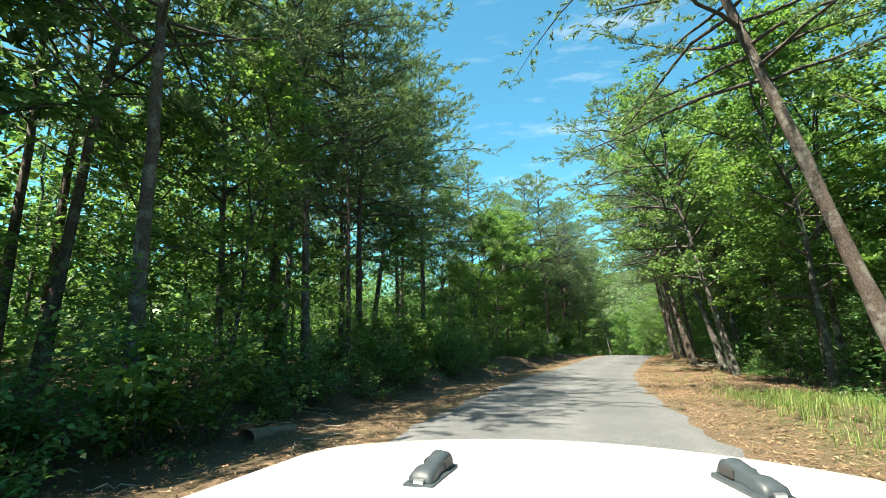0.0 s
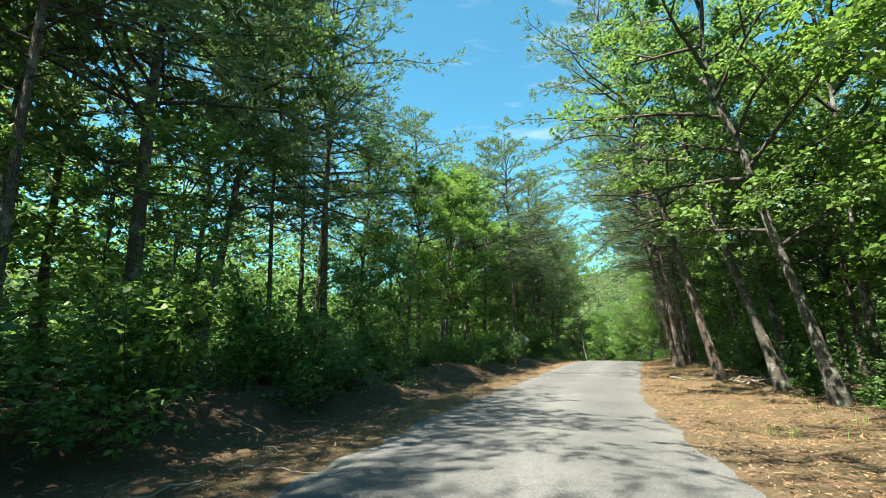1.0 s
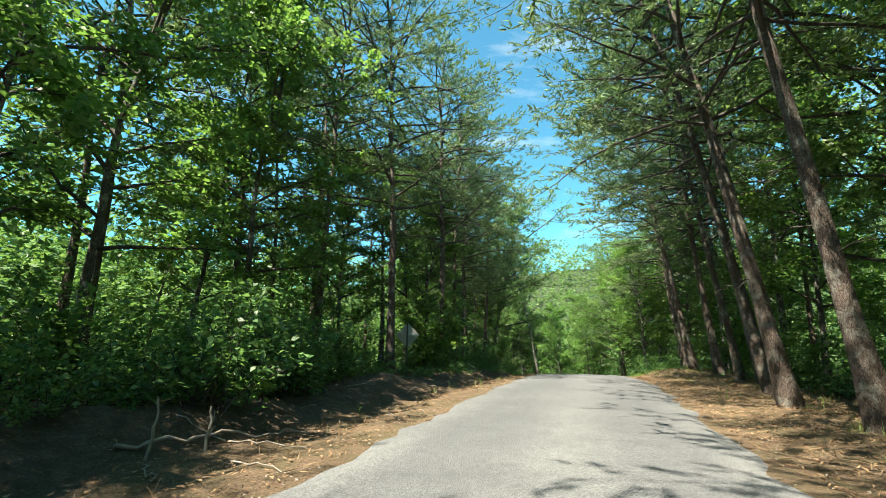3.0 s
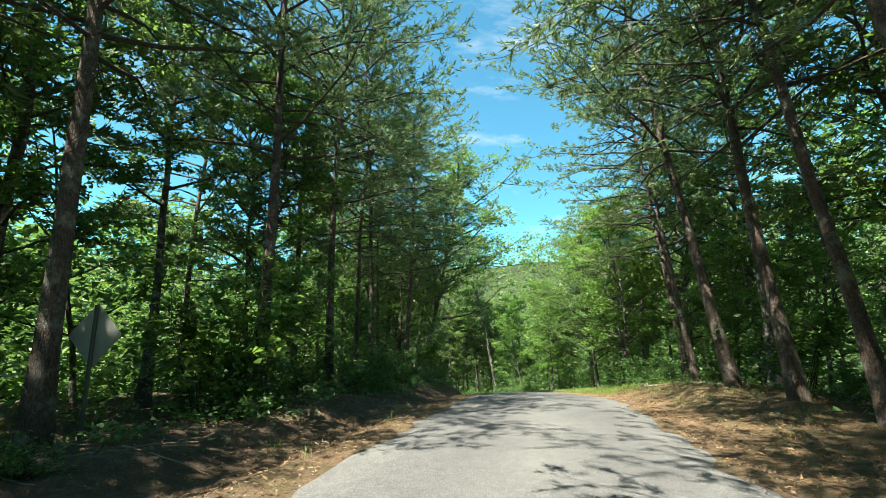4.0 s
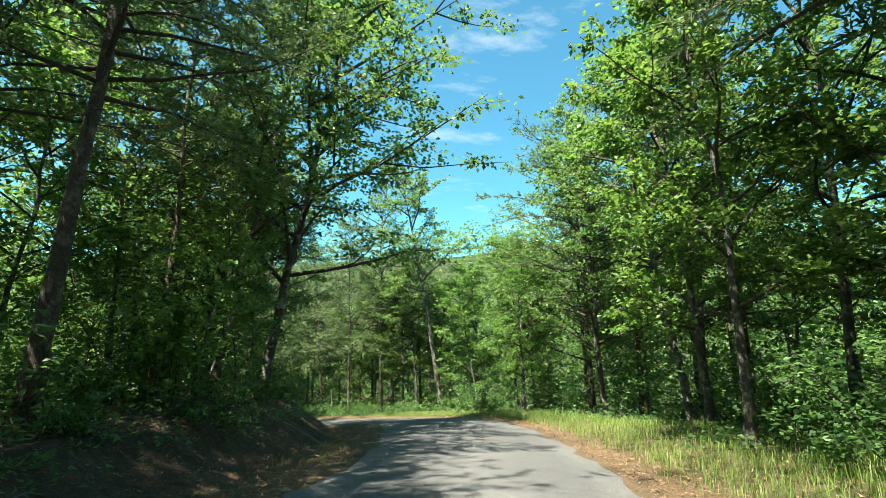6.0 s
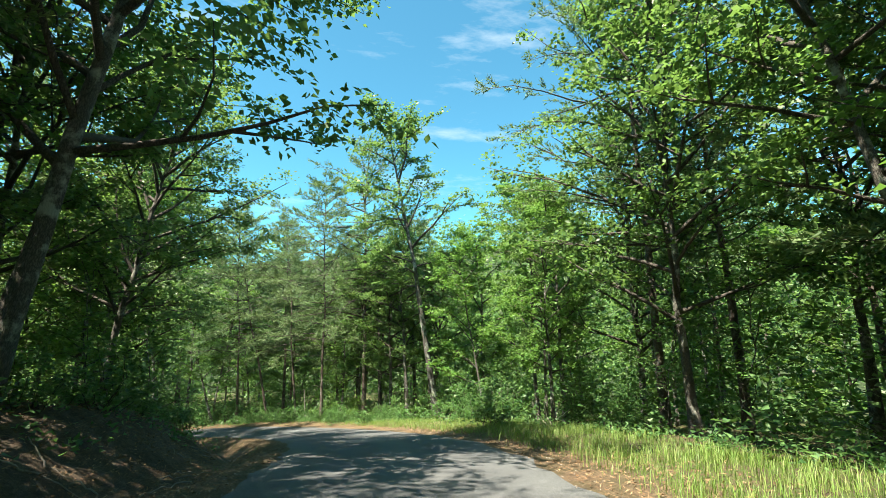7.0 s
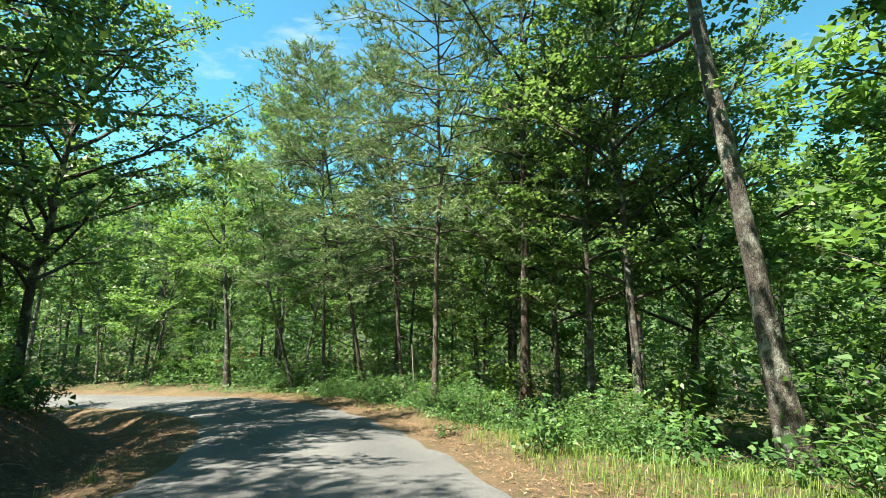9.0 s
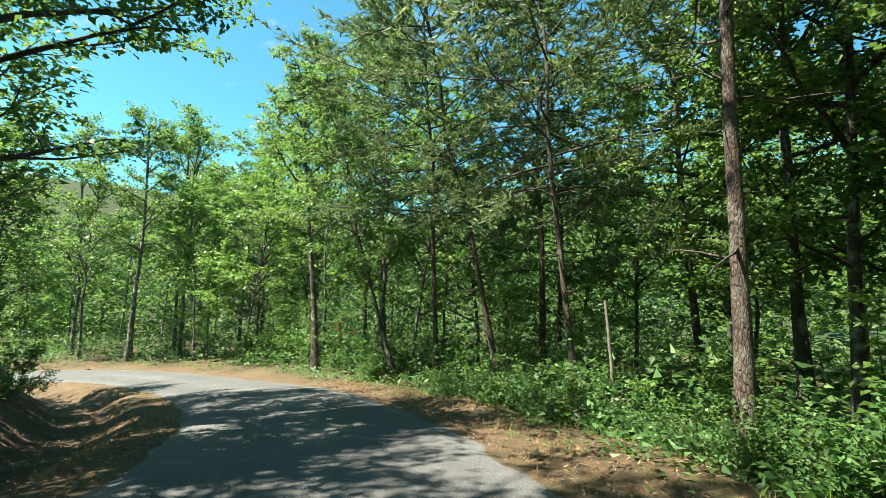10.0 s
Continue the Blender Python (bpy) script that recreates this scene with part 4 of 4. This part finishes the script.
litter("leaf_litter", np.concatenate([strewn(26000, -4, 70, 2.55, 7.5, rng), strewn(9000, 70, 125, 2.5, 5.0, rng), strewn(40000, -4, 125, -8.0, -2.5, rng), strewn(12000, 52, 100, -8, -4, rng), strewn(700, -2, 120, -2.6, 2.6, rng)[:260]]),
       (0.075, 0.032), "brown fallen leaves and straw on the verges", rng)
litter("pine_straw", np.concatenate([strewn(30000, -4, 68, 2.55, 7.2, rng), strewn(9000, 68, 125, 2.5, 4.3, rng), strewn(11000, 0, 125, -4.4, -2.5, rng)]), (0.17, 0.011), "red-brown fallen pine needles on the verges", rng)
litter("edge_stones", np.concatenate([strewn(2600, -4, 125, 2.3, 2.95, rng), strewn(1500, -4, 125, -2.8, -2.35, rng)]), (0.032, 0.03), "pale gravel crumbs along the road edge", rng).data.materials[0] = GRAVEL


def crooked(pts, r0, r1, rng, sides=6, wob=0.04):
    pts = np.array(pts, float)
    fine = np.array([along(pts, u)[0] for u in np.linspace(0, 1, len(pts) * 3)])
    fine[1:-1] += rng.standard_normal(fine[1:-1].shape) * wob
    return tube(fine, np.linspace(r0, r1, len(fine)), sides, 0.08, rng)


def lying(x0, y0, x1, y1, lift, arch=0.0):
    u = np.linspace(0, 1, 5)
    x, y = x0 + (x1 - x0) * u, y0 + (y1 - y0) * u
    return np.c_[x, y, ground_z(x, y) + lift + arch * np.sin(u * math.pi)]


def wood_thing(name, pieces, label, category, material=DEAD_WOOD):
    v, q = joined(pieces)
    return tagged(new(name, mesh(name, v, q, None, material, True)), label, category)


wood_thing("fallen_log", [crooked(lying(29.15, 60.7, 29.4, 55.6, 0.06), 0.045, 0.085, rng, 8, 0.02), crooked(lying(29.15, 60.2, 29.0, 61.1, 0.09, 0.05), 0.03, 0.012, rng, 5)], "pale barkless fallen log lying on the pine straw verge", "log")
wood_thing("fallen_branch", [crooked(lying(18.6, 62.8, 20.6, 65.2, 0.06, 0.1), 0.035, 0.02, rng), crooked(lying(19.9, 64.4, 20.1, 65.4, 0.1), 0.02, 0.008, rng)], "crooked bare branch lying on the earth bank", "branch")
wood_thing("fallen_branch", [crooked(lying(7.6, 37.3, 9.6, 39.2, 0.06, 0.06), 0.03, 0.015, rng), crooked(lying(8.4, 38.0, 8.2, 39.0, 0.08), 0.016, 0.006, rng)], "pale bare branch lying beside the road", "branch")
wood_thing("fallen_branch", [crooked(lying(14.6, 31.8, 14.3, 28.9, 0.06), 0.06, 0.035, rng, 7, 0.012)], "grey fallen limb lying on the pine straw", "branch")
for a, b, c, d in ((14.9, 27.9, 16.6, 27.0), (15.0, 27.3, 16.4, 27.7), (14.8, 28.3, 16.9, 28.0)):
    tagged(wood_thing("fallen_branch", [crooked(lying(a, b, c, d, 0.1, 0.14), 0.045, 0.02, rng, 6, 0.05)], "pale bare limb in a heap at the forest edge", "branch"), group="heap of limbs")
for x, y, h in ((3.6, 28.6, 1.25), (8.0, 37.2, 0.7), (8.5, 37.6, 0.5)):
    z = spot(x, y)
    wood_thing("dead_sapling", [crooked([(x, y, z - 0.1), (x + 0.05, y + 0.03, z + h * 0.5), (x + 0.02, y + 0.1, z + h)], 0.022, 0.012, rng, 6, 0.012)], "thin broken dead sapling standing on the earth bank", "sapling")
wx, wy = 36.9, 86.0
wz = spot(wx, wy)
wood_thing("dead_branch", [crooked([(wx + a, wy + b, wz - 0.05), (wx + a + c * 0.5, wy + b + 0.1, wz + h * 0.5), (wx + a + c, wy + b, wz + h)], 0.035, 0.01, rng, 5, 0.02)
                           for a, b, c, h in ((0, 0, -0.35, 1.0), (0.05, 0, 0.35, 0.95), (0.1, 0.1, 0.75, 0.6), (-0.1, 0, -0.5, 0.5))], "forked bleached dead branch standing in the grass", "branch", plain("bleached_wood", (0.5, 0.46, 0.4), 0.85, 0, 0.25, 10.0))
sx, sy = 27.0, 110.6
sz = spot(sx, sy)
wood_thing("dead_snag", [crooked([(sx, sy, sz - 0.1), (sx - 0.1, sy, sz + 1.6), (sx - 0.22, sy, sz + 2.9)], 0.05, 0.03, rng, 7, 0.01)], "broken grey dead tree stem among green shrubs", "snag", plain("weathered_wood", (0.2, 0.19, 0.17), 0.9, 0, 0.35, 9.0))
stick_pts = strewn(170, -2, 122, -7.4, -3.0, rng)
for p in stick_pts:
    az, ln = rng.uniform(0, 6.28), rng.uniform(0.4, 1.5)
    q = p + np.array([math.cos(az), math.sin(az), 0]) * ln
    q[2] = spot(q[0], q[1])
    tagged(wood_thing("stick", [crooked([p + [0, 0, 0.03], (p + q) / 2 + [0, 0, 0.06], q + [0, 0, 0.03]], 0.014, 0.006, rng, 5, 0.02)], "dry grey stick on the earth bank", "stick"), group="sticks on the bank")

# ---- leafy verge round the bend ----
low = np.concatenate([strewn(420, 108, 160, 3.5, 9.0, rng), strewn(260, 66, 108, 6.0, 9.5, rng), strewn(220, 0, 66, 6.8, 10, rng), strewn(420, 8, 150, -11, -6.4, rng), strewn(140, 50, 96, -7.0, -5.0, rng)])
clumps("verge_plants", np.c_[low[:, :2], low[:, 2] + 0.15, rng.uniform(0.35, 0.7, len(low))], 26, (0.14, 0.09), (0.55, 0.55, 0.22), "low green weeds and ferns along the forest edge", SHRUB_LEAF, rng)
for p in np.concatenate([strewn(46, 102, 128, 5.0, 6.8, rng), strewn(30, 104, 120, 4.5, 5.8, rng), strewn(44, 30, 96, -7.6, -5.6, rng)]):
    plant(SHRUBS[rng.choice([1, 2, 2, 0])], p[0], p[1], rng.uniform(0.45, 0.8), rng.uniform(0, 6.28))

# ---- road sign, seen from behind ----
PAINT_BACK = plain("galvanised_sheet", (0.42, 0.44, 0.43), 0.45, 0.6, 0.12, 5.0)
SIGN_FACE = plain("yellow_sign_face", (0.75, 0.48, 0.03), 0.5)
POST = plain("sign_post_steel", (0.10, 0.11, 0.10), 0.6, 0.5)
sgx, sgy, sgz = 12.0, 50.9, 0.85
sign = tagged(new("road_sign"), "grey back of a diamond road sign on a steel post", "sign")
sign.matrix_basis = Matrix.Translation((sgx, sgy, spot(sgx, sgy))) @ Matrix.Rotation(radians(-24), 4, "Z")
lift = sgz - spot(sgx, sgy)


def plate(half, y0, y1, corner=0.06):
    """A square plate on its corner, with rounded corners."""
    bm = bmesh.new()
    ring = []
    for k in range(4):
        for j in range(4):
            a = k * math.pi / 2 + (j / 3 - 0.5) * math.pi / 2 + math.pi / 4
            c = Vector((math.cos(k * math.pi / 2 + math.pi / 4), math.sin(k * math.pi / 2 + math.pi / 4))) * (half - corner) * math.sqrt(2)
            p = c + Vector((math.cos(a), math.sin(a))) * corner
            r = math.pi / 4
            ring.append((p.x * math.cos(r) - p.y * math.sin(r), p.x * math.sin(r) + p.y * math.cos(r)))
    f = bm.faces.new([bm.verts.new((x, y0, z + lift)) for x, z in ring])
    e = bmesh.ops.extrude_face_region(bm, geom=[f])
    bmesh.ops.translate(bm, verts=[v for v in e["geom"] if isinstance(v, bmesh.types.BMVert)], vec=(0, y1 - y0, 0))
    bmesh.ops.recalc_face_normals(bm, faces=bm.faces)
    return bm


def bm_part(name, bm, material, parent, label=""):
    me = bpy.data.meshes.new(name)
    bm.to_mesh(me)
    bm.free()
    me.materials.append(material)
    return part(name, me, parent, label)


def box(x0, x1, y0, y1, z0, z1, bevel=0.0, segments=2):
    bm = bmesh.new()
    bmesh.ops.create_cube(bm, size=1)
    for v in bm.verts:
        v.co = Vector(((x0, x1)[v.co.x > 0], (y0, y1)[v.co.y > 0], (z0, z1)[v.co.z > 0]))
    if bevel:
        bmesh.ops.bevel(bm, geom=bm.edges[:], offset=bevel, segments=segments, affect="EDGES", profile=0.6)
    return bm


bm_part("plate", plate(0.38, 0.0, 0.004), PAINT_BACK, sign, "grey unpainted back of the sign plate")
bm_part("face", plate(0.375, 0.005, 0.008), SIGN_FACE, sign)
bm_part("post", box(-0.03, 0.03, -0.045, -0.002, -0.3, lift + 0.5, 0.006, 1), POST, sign)

# ---- drain pipe under the verge ----
PIPE = plain("rusty_pipe_steel", (0.16, 0.12, 0.09), 0.8, 0.3, 0.3, 14.0)
px, py = -3.2, 7.75
drain = tagged(new("drain_pipe"), "rusty corrugated drain pipe end in the leaf litter", "pipe")
drain.matrix_basis = Matrix.Translation((px, py, spot(px, py) + 0.06)) @ Matrix.Rotation(radians(-20), 4, "Z")
rings = np.linspace(0, 1.1, 23)
shell = [tube(np.c_[np.zeros(23), rings, np.zeros(23) - 0.1 * rings], 0.17 + 0.008 * np.sin(np.arange(23) * math.pi), 16), tube(np.c_[np.zeros(23), rings, np.zeros(23) - 0.1 * rings], 0.155 + 0.008 * np.sin(np.arange(23) * 2.0), 16)]
sv, sq = joined(shell)
part("pipe", mesh("pipe", sv, sq, None, PIPE, True), drain)
part("rim", mesh("rim", *tube([(0, -0.012, 0), (0, 0.0, 0), (0, 0.014, 0)], [0.172, 0.182, 0.172], 16), None, PIPE, True), drain)

# ---- litter thrown from cars ----
BLUE = plain("blue_plastic", (0.02, 0.09, 0.42), 0.35)
bx, by = 3.1, 26.25
bottle = tagged(new("bottle"), "small blue plastic bottle lying on the earth bank", "bottle")
bottle.matrix_basis = Matrix.Translation((bx, by, spot(bx, by) + 0.04)) @ Matrix.Rotation(radians(35), 4, "Z")
part("body", mesh("body", *tube([(0, 0, 0), (0.01, 0, 0), (0.09, 0, 0), (0.13, 0, 0), (0.16, 0, 0), (0.185, 0, 0)], [0.005, 0.033, 0.035, 0.033, 0.014, 0.013], 14), None, BLUE, True), bottle)
part("cap", mesh("cap", *tube([(0.184, 0, 0), (0.186, 0, 0), (0.204, 0, 0), (0.206, 0, 0)], [0.002, 0.017, 0.017, 0.002], 14), None, BLUE, True), bottle)

# ---- turning leaves ----
red = shrub_thing(57, 2.4, 1.6, "sapling with orange-red turning leaves", 8, 30, (0.2, 0.13), RED_LEAF)
plant(red, 9.2, 128.6, 1.3, 0.4)

# ---- the vehicle that stands where the way begins ----
WHITE = Mat("white_car_paint", 0.22)
WHITE.colour(WHITE.ramp(WHITE.noise(1.5, 3.0), (0.3, (0.76, 0.77, 0.77)), (0.7, (0.82, 0.82, 0.81))))
WHITE.b.inputs["Coat Weight"].default_value = 0.6
WHITE = WHITE.m
BLACK = plain("black_plastic", (0.030, 0.040, 0.046), 0.5, 0, 0.2, 30.0)
RUBBER = plain("tyre_rubber", (0.02, 0.02, 0.02), 0.85, 0, 0.2, 20.0)
STEEL = plain("wheel_alloy", (0.35, 0.35, 0.36), 0.35, 0.8)
LENS = plain("lamp_lens", (0.7, 0.72, 0.72), 0.1)
car = tagged(new("car"), "white off-road car with black bonnet latches standing on the road", "car")
head = math.atan2(1.45, 5.18)
car.matrix_basis = Matrix.Translation((-0.05, 0.0, spot(0, 0) + 0.07)) @ Matrix.Rotation(-head, 4, "Z")
CAM_Z = 1.366 - (spot(0, 0) + 0.07)


def bonnet():
    """A broad bonnet, crowned across and rounded off at its front and sides."""
    bm = bmesh.new()
    nx, ny = 25, 19
    top = []
    for j in range(ny):
        v = j / (ny - 1)
        row = []
        for i in range(nx):
            u = i / (nx - 1) * 2 - 1
            half = 0.9 - 0.09 * v
            front = 1.52 - 0.10 * u * u
            y = 0.12 + (front - 0.12) * v
            z = CAM_Z - 0.262 - 0.03 * v - 0.05 * u * u - 0.085 * max(0, (abs(u) - 0.88) / 0.12) ** 2 - 0.07 * max(0, (v - 0.92) / 0.08) ** 2
            row.append(bm.verts.new((u * half, y, z)))
        top.append(row)
    for j in range(ny - 1):
        for i in range(nx - 1):
            bm.faces.new((top[j][i], top[j][i + 1], top[j + 1][i + 1], top[j + 1][i])).smooth = True
    e = bmesh.ops.extrude_face_region(bm, geom=bm.faces[:])
    bmesh.ops.translate(bm, verts=[v for v in e["geom"] if isinstance(v, bmesh.types.BMVert)], vec=(0, 0, -0.03))
    bmesh.ops.recalc_face_normals(bm, faces=bm.faces)
    return bm


def latch_shape():
    """A rubber bonnet catch: a waisted, rounded hump. Its finger hole is not cut here."""
    bm = bmesh.new()
    rings = []
    for y, w, h in ((0, 0.030, 0.012), (0.012, 0.034, 0.030), (0.05, 0.034, 0.038), (0.085, 0.027, 0.034), (0.125, 0.030, 0.044), (0.165, 0.032, 0.050), (0.185, 0.032, 0.044), (0.195, 0.031, 0.022)):
        rings.append([bm.verts.new((w * math.copysign(abs(math.cos(a)) ** 0.6, math.cos(a)), y, h * abs(math.sin(a)) ** 0.6)) for a in np.linspace(0, math.pi, 9)])
    for a, b in zip(rings, rings[1:]):
        for i in range(8):
            bm.faces.new((a[i], a[i + 1], b[i + 1], b[i])).smooth = True
    for r in (rings[0], rings[-1]):
        bm.faces.new(r)
    bmesh.ops.recalc_face_normals(bm, faces=bm.faces)
    return bm


hood = bm_part("bonnet", bonnet(), WHITE, car, "glossy white crowned bonnet")
for x, forth, turn in ((-0.27, 0.92, -3), (0.36, 1.0, 16)):
    catch = bm_part("latch", latch_shape(), BLACK, hood, "black rubber bonnet latch")
    catch.matrix_basis = Matrix.Translation((x, forth, CAM_Z - 0.284)) @ Matrix.Rotation(radians(turn), 4, "Z") @ Matrix.Scale(0.76, 4)
    base_plate = bm_part("latch_base", box(-0.042, 0.042, -0.01, 0.205, -0.012, 0.006, 0.005, 2), BLACK, hood)
    base_plate.matrix_basis = catch.matrix_basis.copy()
    # dark blocks on both sides, standing in for the shade inside the finger hole
    for side in (-1, 1):
        gap = bm_part("opening", box(side * 0.0295 - 0.004, side * 0.0295 + 0.004, 0.118, 0.178, 0.008, 0.034, 0.003, 1), RUBBER, hood)
        gap.matrix_basis = catch.matrix_basis.copy()
    bolt = bm_part("bolt", box(-0.014, 0.014, -0.008, 0.004, 0.004, 0.016, 0.003, 2), STEEL, hood, "small steel bolt head")
    bolt.matrix_basis = catch.matrix_basis.copy()
bm_part("grille", box(-0.66, 0.66, 1.38, 1.45, 0.42, 0.96, 0.03, 3), WHITE, car)
for k in range(7):
    bm_part("slot", box(-0.33 + k * 0.095, -0.27 + k * 0.095, 1.448, 1.458, 0.52, 0.90, 0.004, 1), BLACK, car)
bm_part("bumper", box(-0.85, 0.85, 1.47, 1.68, 0.42, 0.62, 0.05, 3), BLACK, car)
bm_part("tub", box(-0.78, 0.78, -2.3, 1.36, 0.42, 0.86, 0.05, 3), WHITE, car)
for x in (-0.78, 0.78):
    for y in (0.95, -1.55):
        bm_part("fender", box(x - 0.14, x + 0.14, y - 0.55, y + 0.55, 0.80, 0.87, 0.03, 3), BLACK, car)
        bm = bmesh.new()
        bmesh.ops.create_cone(bm, cap_ends=True, segments=32, radius1=0.39, radius2=0.39, depth=0.25, matrix=Matrix.Rotation(math.pi / 2, 4, "Y"))
        bmesh.ops.bevel(bm, geom=[e for e in bm.edges if len(e.link_faces) == 2 and e.calc_face_angle(0) > 1], offset=0.05, segments=3, affect="EDGES")
        wheel = bm_part("wheel", bm, RUBBER, car, "black off-road tyre")
        wheel.location = (x, y, 0.385)
        bm = bmesh.new()
        bmesh.ops.create_cone(bm, cap_ends=True, segments=24, radius1=0.22, radius2=0.19, depth=0.26, matrix=Matrix.Rotation(math.pi / 2, 4, "Y"))
        bm_part("rim", bm, STEEL, wheel, "grey alloy rim")
for x in (-0.5, 0.5):
    bm = bmesh.new()
    bmesh.ops.create_cone(bm, cap_ends=True, segments=24, radius1=0.09, radius2=0.085, depth=0.05, matrix=Matrix.Translation((x, 1.455, 0.78)) @ Matrix.Rotation(math.pi / 2, 4, "X"))
    bm_part("headlight", bm, LENS, car)
